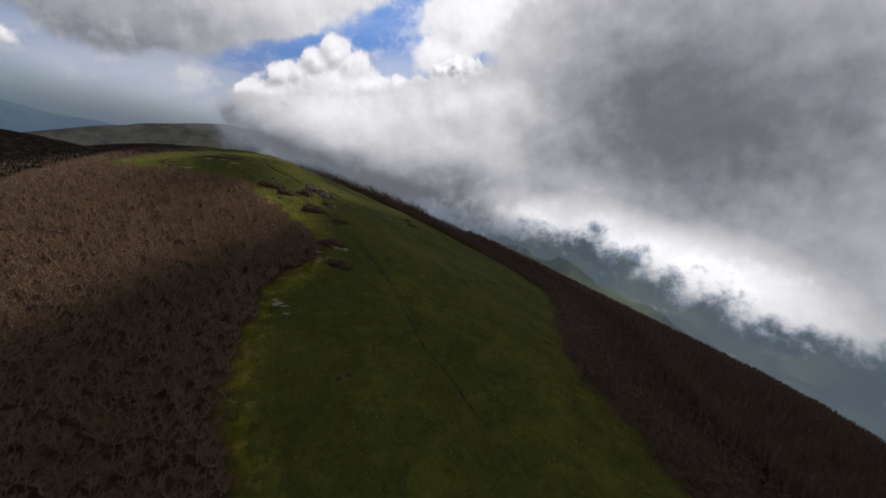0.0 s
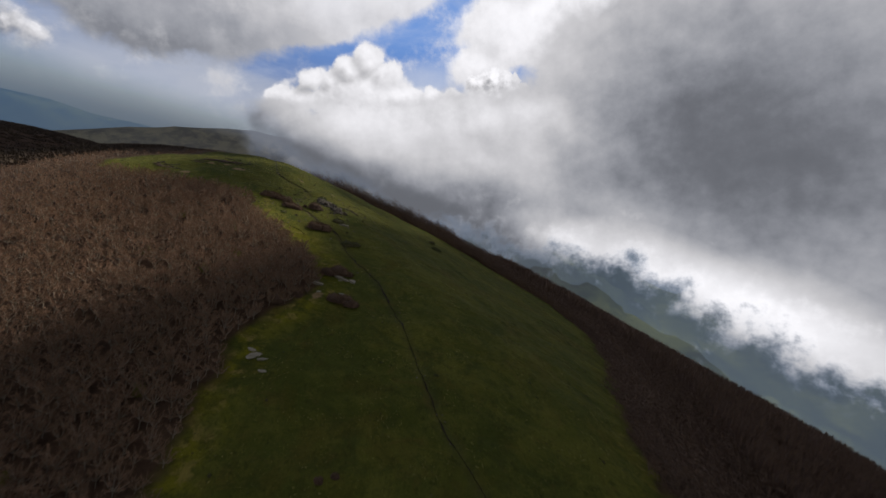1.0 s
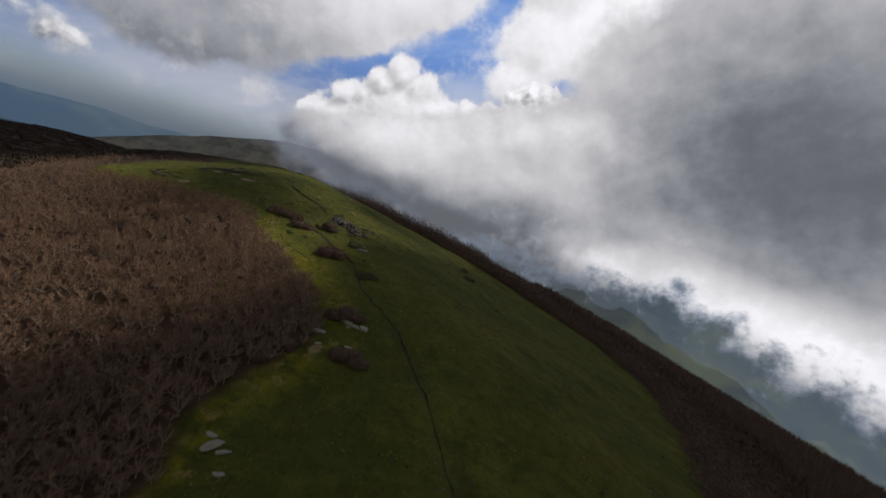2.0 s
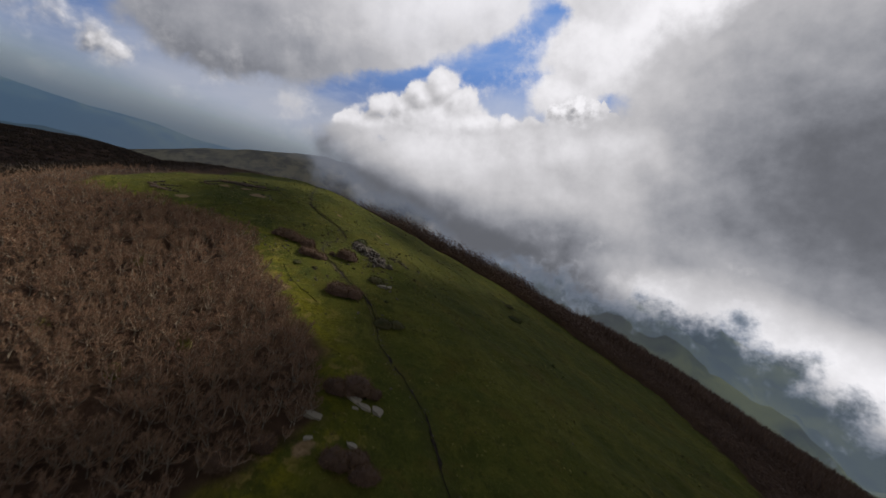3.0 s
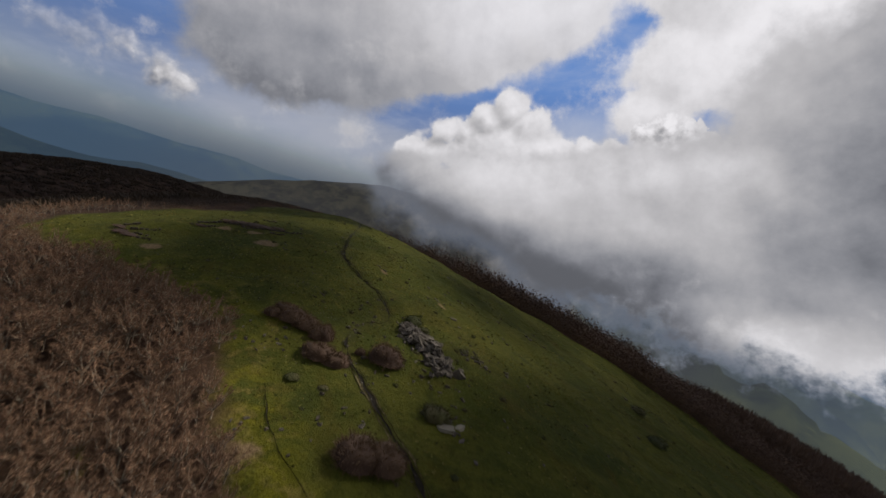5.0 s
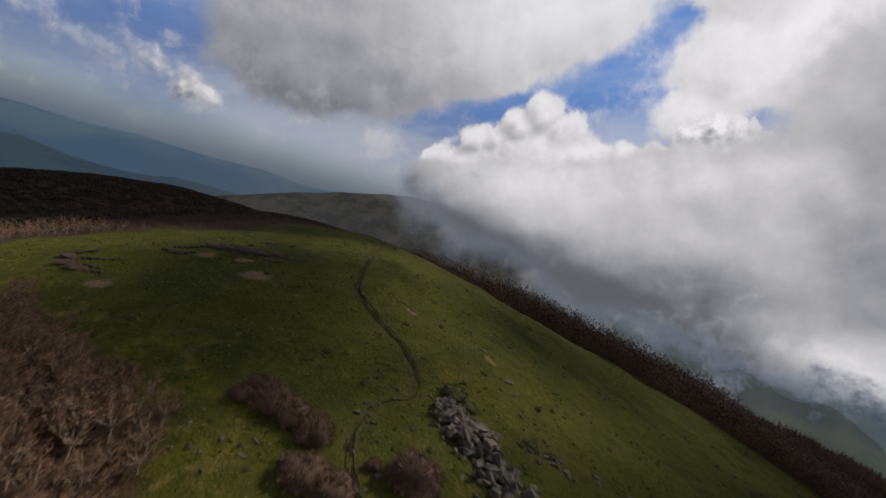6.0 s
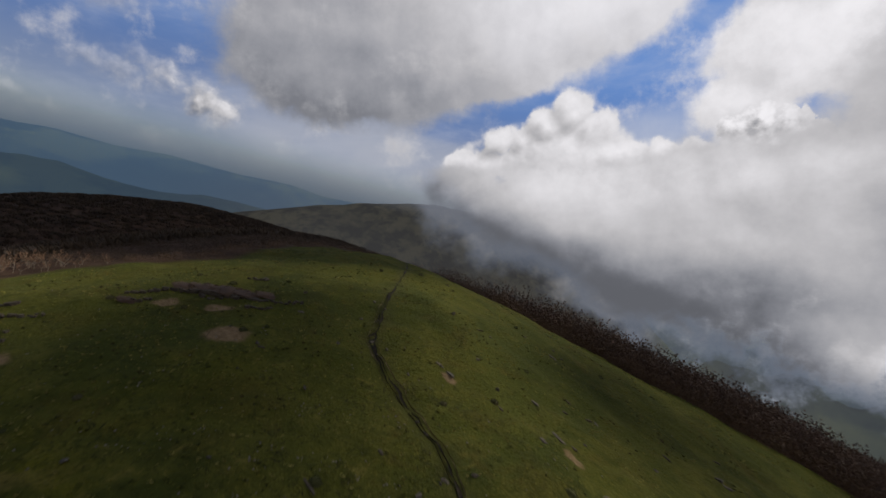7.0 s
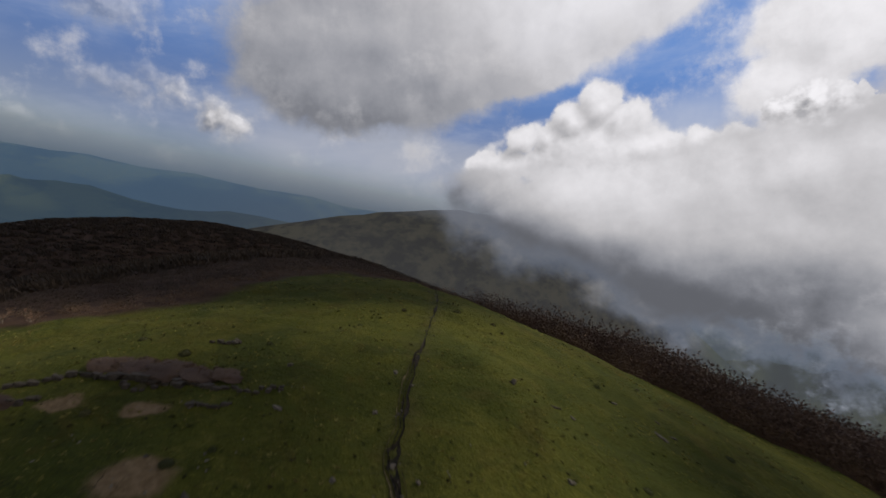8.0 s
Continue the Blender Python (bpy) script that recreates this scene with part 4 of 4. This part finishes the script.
    # stones and broken slabs among the shrubs and round the heap
    for cx, cy, reach, many in ((-73.2, 195.4, 2.2, 12), (-66.0, 207.6, 1.8, 9), (-60.6, 199.6, 1.8, 8), (-50.5, 204.0, 3.4, 16), (-44.0, 197.6, 1.6, 8), (-56.6, 190.4, 3.0, 10), (-63.0, 214.0, 4.0, 10), (-47.0, 221.0, 4.5, 12), (-59.8, 181.6, 2.4, 9)):
        for i in range(many):
            stone("stone", cx + rng.normal(0, reach), cy + rng.normal(0, reach * 0.7), (rng.uniform(0.16, 0.5), rng.uniform(0.10, 0.26)), rng, "small angular stone among the meadow shrubs", "stones by the shrubs", 0.8, tilt=30, forms=DULL if i % 3 else LEDGES)
    # loose stones
    for i in range(64):
        x, y = rng.uniform(-112, -35), rng.uniform(196, 252)
        if i % 3 == 0:
            x, y = -42 + rng.normal(0, 14), 190 + rng.normal(0, 24)
        if i % 5 == 0:
            x, y = rng.uniform(-40, 30), rng.uniform(100, 280)
        if meadow_dist(x, y) > 2:
            stone("stone", x, y, rng.uniform(0.14, 0.4), rng, "small pale stone lying in the meadow grass", "loose meadow stones", 0.7, tilt=20)
    for i in range(150):
        k = rng.uniform(0, len(PATH) - 1.01)
        (x0, y0), (x1, y1) = PATH[int(k)], PATH[int(k) + 1]
        f = k - int(k)
        stone("stone", x0 + f * (x1 - x0) + rng.normal(0, 0.55), y0 + f * (y1 - y0) + rng.normal(0, 0.55), rng.uniform(0.08, 0.26), rng, "small stone on the worn footpath", "path stones", 0.7, tilt=20)


rocks()


def gravel():
    forms = []
    for i in range(5):
        rng = np.random.RandomState(650 + i)
        bm = bmesh.new()
        bmesh.ops.create_icosphere(bm, subdivisions=1, radius=1.0)
        for v in bm.verts:
            v.co = Vector((v.co.x * 1.2, v.co.y * 0.9, v.co.z * 0.6)) * rng.uniform(0.7, 1.15)
        bm.verts.index_update()
        forms.append((np.array([v.co for v in bm.verts]), np.array([[v.index for v in f.verts] for f in bm.faces]), np.zeros(len(bm.faces))))
        bm.free()
    rng = np.random.RandomState(651)
    x, y = np.concatenate([rng.normal(-80, 16, 1500), rng.uniform(-110, 20, 200)]), np.concatenate([rng.normal(214, 11, 1500), rng.uniform(110, 285, 200)])
    ok = (meadow_dist(x, y) > 1) & (waves(x, y, 9, 652, 3) + rng.uniform(-0.3, 0.3, len(x)) > 0.28)
    x, y = x[ok], y[ok]
    spread("gravel", forms, x, y, turf(x, y), rng.uniform(0.04, 0.13, len(x)), rng, (PEBBLE,), "scattered pale pebbles in the stony turf", "stones")


gravel()


# ---- the footpath ----
def trodden_material(name, dark, pale):
    mt, nt, bs = material(name, 0.95)
    tc = nt.nodes.new("ShaderNodeTexCoord").outputs["Object"]
    col = mix_rgb(nt, noise_at(nt, tc, 2.2, 5.0, 0.65).step(0.4, 0.7), dark, pale)
    nt.links.new(col, bs.inputs["Base Color"])
    return mt


# Near-black rut soil: the rut's depth shade is put into the colour.
SHADED_SOIL = trodden_material("shaded_rut_soil", (0.010, 0.008, 0.005), (0.040, 0.031, 0.020))
# Dry verge: part of its paleness is sunlight put into the colour.
LIT_VERGE = trodden_material("sunlit_dry_verge", (0.075, 0.062, 0.024), (0.210, 0.170, 0.085))


def footpath(way, ruts, label, mat=SHADED_SOIL):
    pts = [Vector((x, y, 0)) for x, y in way]
    line = []
    for i in range(len(pts) - 1):
        p0, p1, p2, p3 = pts[max(i - 1, 0)], pts[i], pts[i + 1], pts[min(i + 2, len(pts) - 1)]
        n = max(2, int((p2 - p1).length / 0.7))
        for k in range(n):
            t = k / n
            line.append(0.5 * (2 * p1 + (p2 - p0) * t + (2 * p0 - 5 * p1 + 4 * p2 - p3) * t * t + (3 * p1 - 3 * p2 + p0 * -1 + p3) * t ** 3))
    xs, ys = np.array([p.x for p in line]), np.array([p.y for p in line])
    wig = 0.22 * waves(xs, ys, 7, 45, 3)
    dx, dy = np.gradient(xs), np.gradient(ys)
    n = np.hypot(dx, dy)
    nx, ny = dy / n, -dx / n
    prof = ((-1.0, 0.16), (-0.55, 0.02), (0.0, 0.0), (0.5, 0.03), (1.0, 0.16))
    co, quads = [], []

    def rut(side, half, lo, hi):
        """One trodden rut, side metres off the line, between two points of the way."""
        k = np.nonzero((ys > lo) & (ys < hi))[0]
        gap = side * (0.75 + 0.25 * waves(xs[k], ys[k], 11, 48, 2))
        wide = half * np.clip(0.5 + 0.9 * waves(xs[k], ys[k], 9, 46 + int(side * 10), 3), 0.28, 1.4)
        wide = wide * np.clip((np.arange(len(k)) + 1) / 6, 0.1, 1) * np.clip((len(k) - np.arange(len(k))) / 6, 0.1, 1)
        base, m = len(co) and sum(len(c) for c in co), len(k)
        jag = np.random.RandomState(int(half * 1000 + lo))
        for u, lift in prof:
            u = u * jag.uniform(0.55, 1.35, m)
            px, py = xs[k] + nx[k] * (wig[k] + gap + u * wide), ys[k] + ny[k] * (wig[k] + gap + u * wide)
            co.append(np.stack([px, py, turf(px, py) + 0.06 + lift * 0.4 + 0.02 * waves(px, py, 1.3, 47, 2)], 1))
        for j in range(len(prof) - 1):
            for i in range(m - 1):
                quads.append((base + j * m + i, base + j * m + i + 1, base + (j + 1) * m + i + 1, base + (j + 1) * m + i))
    for side, half, lo, hi in ruts:
        rut(side, half, lo, hi)
    me = raw_mesh("footpath", np.concatenate(co), np.array(quads)[:, ::-1])
    me.materials.append(mat)
    return tagged(new("footpath", me), label, "path", kind="structure")


footpath(PATH, ((0.0, 0.15, 96, 142), (0.05, 0.24, 141, 176), (0.05, 0.34, 174, 206), (0.1, 0.045, 203, 216), (0.16, 0.22, 214, 252), (-0.3, 0.09, 219, 250), (0.1, 0.42, 228.5, 236.5), (0.0, 0.17, 248, 290)),
         "narrow dark footpath worn into the meadow")
footpath(PATH, ((-0.62, 0.16, 177, 204), (0.75, 0.10, 180, 198), (-0.75, 0.12, 226, 246), (0.8, 0.10, 216, 232)), "dry trodden verge painted sunlit pale beside the footpath", LIT_VERGE)
footpath([(-51.5, 178.8), (-54.2, 179.9), (-57.4, 181.1), (-60.3, 183.0), (-64.4, 186.7), (-70.0, 191.1), (-73.8, 194.7), (-77.0, 197.6)], ((0.0, 0.05, 170, 188),), "faint sheep track beside the wood's edge")


# ---- shrubs ----
def shrub_meshes(seed, core, mat, width, reach, blades):
    """A low rounded thicket: a few stems, and a lumpy core dome (shade-dark in some kinds) furred with fine twigs. One
    metre high, 1.35 in radius.
    """
    out = []
    for i in range(4):
        rng = np.random.RandomState(seed + i)
        stem, crown = Soup(), Soup()
        for k in range(7):
            a = rng.uniform(0, 6.28)
            stem.tube((0, 0, -0.15), (math.cos(a) * 0.9, math.sin(a) * 0.9, rng.uniform(0.3, 0.75)), 0.04, 0.012)
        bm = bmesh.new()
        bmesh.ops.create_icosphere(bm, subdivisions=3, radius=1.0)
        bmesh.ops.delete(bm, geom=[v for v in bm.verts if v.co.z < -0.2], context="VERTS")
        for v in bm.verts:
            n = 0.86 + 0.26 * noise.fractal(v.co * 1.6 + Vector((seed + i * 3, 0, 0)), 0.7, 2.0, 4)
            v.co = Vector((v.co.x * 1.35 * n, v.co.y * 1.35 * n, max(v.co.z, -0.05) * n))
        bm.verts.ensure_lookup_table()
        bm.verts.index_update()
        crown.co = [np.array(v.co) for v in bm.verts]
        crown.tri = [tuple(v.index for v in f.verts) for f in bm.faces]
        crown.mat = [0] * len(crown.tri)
        shell = [np.array(v.co) for v in bm.verts if v.co.z > -0.02]
        bm.free()
        for _ in range(blades):
            p = shell[rng.randint(0, len(shell))] + rng.normal(0, 0.07, 3)
            g = p / np.linalg.norm(p) + rng.normal(0, 0.5, 3) + (0, 0, 0.45)
            crown.blade(p * 0.88, p + g / np.linalg.norm(g) * reach * rng.uniform(0.5, 1.3), width, rng, 1)
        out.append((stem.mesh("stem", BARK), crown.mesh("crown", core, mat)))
    return out


def shrubs():
    rng = np.random.RandomState(81)
    brown = shrub_meshes(500, THICKET_SHADE, SHRUB, 0.030, 0.26, 1900)
    dark = shrub_meshes(520, JUNIPER, JUNIPER, 0.05, 0.34, 700)

    def plant(kind, x, y, r, h, label, cat, group):
        k = rng.randint(0, 4)
        ob = tagged(new("heath_shrub" if kind is not dark else "juniper_shrub"), label, cat, group)
        ob.matrix_basis = Matrix.LocRotScale((x, y, spot(x, y) - 0.1), Euler((0, 0, rng.uniform(0, 6.28))), (r / 1.35, r / 1.35, h))
        part("stem", kind[k][0], None, ob)
        part("crown", kind[k][1], None, ob)
    for x, y, r, h in ((-76.0, 202.6, 2.0, 1.6), (-73.4, 201.6, 2.5, 2.0), (-71.0, 201.4, 2.3, 1.9), (-67.8, 201.2, 2.4, 2.1), (-65.0, 197.0, 2.7, 1.9), (-62.4, 197.6, 2.2, 1.7), (-57.4, 202.8, 3.0, 2.3), (-61.0, 201.6, 0.9, 0.9),
                       (-50.4, 185.2, 3.1, 2.5), (-47.8, 186.6, 2.8, 2.3), (-42.0, 141.0, 2.6, 1.8), (-39.2, 145.4, 2.4, 1.7), (-25.4, 147.0, 2.3, 1.6), (-29.5, 147.2, 2.4, 1.9), (-27.2, 148.6, 2.0, 1.6),
                       (-33.2, 160.4, 3.0, 2.2), (-36.0, 159.2, 2.4, 2.0), (-30.4, 160.6, 1.6, 1.2), (-14.6, 100.6, 0.9, 0.8), (-12.4, 102.0, 0.8, 0.8), (-76.5, 200.6, 1.6, 1.4), (-88.0, 196.8, 1.2, 0.9)):
        plant(brown, x, y, r, h, "rounded leafless reddish-brown shrub on the meadow", "shrub", "heath shrubs")
    heather = shrub_meshes(560, THICKET_SHADE, HEATHER, 0.04, 0.2, 700)
    for x, y, r, h in ((-114.4, 227.4, 2.0, 0.4), (-111.8, 228.8, 2.5, 0.5), (-109.4, 230.2, 2.7, 0.5), (-106.8, 231.4, 2.4, 0.45), (-104.4, 232.4, 1.8, 0.35), (-115.0, 220.4, 1.6, 0.35), (-121.6, 208.4, 2.4, 0.4), (-118.5, 207.4, 2.0, 0.4), (-124.6, 209.8, 1.8, 0.4)):
        plant(heather, x, y, r, h, "low brown heather mat beside the rock ledges", "shrub", "heather mats")
    for i in range(30):
        s, v = rng.normal(0, 3.6), rng.normal(0, 1.0)
        plant(heather, -109.6 + 0.88 * s - 0.47 * v, 230 + 0.47 * s + 0.88 * v, rng.uniform(0.4, 1.2), rng.uniform(0.2, 0.45), "low brown heather mat beside the rock ledges", "shrub", "heather mats")
    for x, y, r, h in ((-46.6, 197.6, 2.3, 1.5), (-37.6, 181.4, 2.2, 1.6), (-35.2, 182.6, 1.8, 1.3), (-12.6, 245.5, 2.2, 1.2), (-11.2, 248.5, 2.0, 1.3), (-15.2, 260.5, 2.0, 1.1), (-64.4, 191.2, 1.1, 0.5), (-60.2, 192.2, 0.9, 0.5), (-60.6, 218.2, 1.9, 1.1), (-58.0, 217.4, 1.4, 0.8), (-50.0, 217.6, 1.0, 0.5), (-47.6, 217.4, 0.8, 0.6)):
        plant(dark, x, y, r, h, "low dark green juniper shrub on the meadow", "shrub", "juniper shrubs")
    moss = shrub_meshes(540, MOSS, MOSS, 0.05, 0.34, 700)
    for x, y, r, h in ((-60.7, 154.9, 1.5, 2.6), (-64.6, 147.0, 1.2, 2.2), (-55.1, 84.0, 1.6, 2.6), (-33.0, 88.5, 1.3, 1.8), (-58.0, 92.0, 1.2, 2.4), (-82.0, 150.0, 1.3, 2.4), (-70.5, 170.5, 1.1, 2.2), (-88.0, 172.0, 1.2, 2.3), (-52.0, 110.0, 1.2, 2.2)):
        k = rng.randint(0, 4)
        ob = tagged(new("evergreen_shrub"), "yellow-green mossy shrub among the leafless beeches", "shrub", "shrubs in the wood")
        ob.matrix_basis = Matrix.LocRotScale((x, y, spot(x, y) - 0.1), Euler((0, 0, rng.uniform(0, 6.28))), (r / 1.35, r / 1.35, h))
        part("stem", moss[k][0], None, ob)
        part("crown", moss[k][1], None, ob)
    for i in range(96):
        x, y = rng.uniform(-60, 55), rng.uniform(90, 300)
        if i % 3 == 0:
            x, y = rng.uniform(-120, -60), rng.uniform(200, 270)
        if i % 4 == 1:
            x, y = rng.uniform(-74, -38), rng.uniform(184, 232)
        if meadow_dist(x, y) > 3 and line_dist(np.array(x), np.array(y), PATH) > 2:
            plant(dark, x, y, rng.uniform(0.3, 0.65), rng.uniform(0.25, 0.5), "tiny dark tuft of juniper in the grass", "shrub", "juniper tufts")


shrubs()


# ---- grass ----
def grass():
    forms = []
    for i in range(6):
        rng = np.random.RandomState(600 + i)
        s = Soup()
        for _ in range(7):
            a = rng.uniform(0, 6.28)
            b = np.array([math.cos(a), math.sin(a), 0]) * rng.uniform(0, 0.35)
            s.blade(b, b + np.array([math.cos(a) * rng.uniform(0.1, 0.5), math.sin(a) * rng.uniform(0.1, 0.5), rng.uniform(0.4, 1.0)]), 0.22, rng)
        forms.append(s.arrays())
    x, y, rng = scatter(-146, 66, 70, 312, 0.95, 91)
    md = meadow_dist(x, y)
    patch = waves(x, y, 11, 92, 3) + 0.7 * np.clip(1.2 - np.hypot((x + 80) / 45, (y - 214) / 22), 0, 1)
    ok = (md > 0.3) & (patch + rng.uniform(-0.5, 0.5, len(x)) > 0.15) & (line_dist(x, y, PATH) > 0.9)
    for bx, by, rx, ry, _ in BARE:
        ok &= np.hypot(x - bx, y - by) > max(rx, ry) * 0.9
    x, y = x[ok], y[ok]
    size = rng.uniform(0.16, 0.42, len(x))
    spread("grass_tufts", forms, x, y, turf(x, y) - 0.02, size, rng, (TUFT,), "short green and straw-coloured grass tufts", "grass", 0.0, size * 0.55)

    # taller tussocks, thickest on the stony ground
    forms = []
    for i in range(6):
        rng = np.random.RandomState(620 + i)
        s = Soup()
        for _ in range(10):
            a = rng.uniform(0, 6.28)
            p = np.array([math.cos(a), math.sin(a), 0]) * rng.uniform(0, 0.3)
            s.blade(p, p * 2.6 + np.array([0, 0, rng.uniform(0.5, 1.0)]), 0.3, rng)
        forms.append(s.arrays())
    x, y, rng = scatter(-146, 66, 80, 308, 1.15, 93)
    patch = waves(x, y, 17, 94, 4) + 0.9 * np.clip(1.2 - np.hypot((x + 78) / 50, (y - 216) / 34), 0, 1)
    ok = (meadow_dist(x, y) > 1) & (patch + rng.uniform(-0.3, 0.3, len(x)) > 0.36) & (line_dist(x, y, PATH) > 1.0)
    x, y = x[ok], y[ok]
    size = rng.uniform(0.2, 0.5, len(x))
    dark = waves(x, y, 6, 95, 3) + rng.uniform(-0.7, 0.7, len(x)) > 0.1
    for sel, mat, label in ((dark, RUSH, "dark green tussocks dotted over the meadow"), (~dark, STRAW, "straw-coloured tussocks dotted over the meadow")):
        spread("tussocks", forms, x[sel], y[sel], turf(x[sel], y[sel]) - 0.03, size[sel], rng, (mat,), label, "grass", 0.0, size[sel] * 0.6)


grass()


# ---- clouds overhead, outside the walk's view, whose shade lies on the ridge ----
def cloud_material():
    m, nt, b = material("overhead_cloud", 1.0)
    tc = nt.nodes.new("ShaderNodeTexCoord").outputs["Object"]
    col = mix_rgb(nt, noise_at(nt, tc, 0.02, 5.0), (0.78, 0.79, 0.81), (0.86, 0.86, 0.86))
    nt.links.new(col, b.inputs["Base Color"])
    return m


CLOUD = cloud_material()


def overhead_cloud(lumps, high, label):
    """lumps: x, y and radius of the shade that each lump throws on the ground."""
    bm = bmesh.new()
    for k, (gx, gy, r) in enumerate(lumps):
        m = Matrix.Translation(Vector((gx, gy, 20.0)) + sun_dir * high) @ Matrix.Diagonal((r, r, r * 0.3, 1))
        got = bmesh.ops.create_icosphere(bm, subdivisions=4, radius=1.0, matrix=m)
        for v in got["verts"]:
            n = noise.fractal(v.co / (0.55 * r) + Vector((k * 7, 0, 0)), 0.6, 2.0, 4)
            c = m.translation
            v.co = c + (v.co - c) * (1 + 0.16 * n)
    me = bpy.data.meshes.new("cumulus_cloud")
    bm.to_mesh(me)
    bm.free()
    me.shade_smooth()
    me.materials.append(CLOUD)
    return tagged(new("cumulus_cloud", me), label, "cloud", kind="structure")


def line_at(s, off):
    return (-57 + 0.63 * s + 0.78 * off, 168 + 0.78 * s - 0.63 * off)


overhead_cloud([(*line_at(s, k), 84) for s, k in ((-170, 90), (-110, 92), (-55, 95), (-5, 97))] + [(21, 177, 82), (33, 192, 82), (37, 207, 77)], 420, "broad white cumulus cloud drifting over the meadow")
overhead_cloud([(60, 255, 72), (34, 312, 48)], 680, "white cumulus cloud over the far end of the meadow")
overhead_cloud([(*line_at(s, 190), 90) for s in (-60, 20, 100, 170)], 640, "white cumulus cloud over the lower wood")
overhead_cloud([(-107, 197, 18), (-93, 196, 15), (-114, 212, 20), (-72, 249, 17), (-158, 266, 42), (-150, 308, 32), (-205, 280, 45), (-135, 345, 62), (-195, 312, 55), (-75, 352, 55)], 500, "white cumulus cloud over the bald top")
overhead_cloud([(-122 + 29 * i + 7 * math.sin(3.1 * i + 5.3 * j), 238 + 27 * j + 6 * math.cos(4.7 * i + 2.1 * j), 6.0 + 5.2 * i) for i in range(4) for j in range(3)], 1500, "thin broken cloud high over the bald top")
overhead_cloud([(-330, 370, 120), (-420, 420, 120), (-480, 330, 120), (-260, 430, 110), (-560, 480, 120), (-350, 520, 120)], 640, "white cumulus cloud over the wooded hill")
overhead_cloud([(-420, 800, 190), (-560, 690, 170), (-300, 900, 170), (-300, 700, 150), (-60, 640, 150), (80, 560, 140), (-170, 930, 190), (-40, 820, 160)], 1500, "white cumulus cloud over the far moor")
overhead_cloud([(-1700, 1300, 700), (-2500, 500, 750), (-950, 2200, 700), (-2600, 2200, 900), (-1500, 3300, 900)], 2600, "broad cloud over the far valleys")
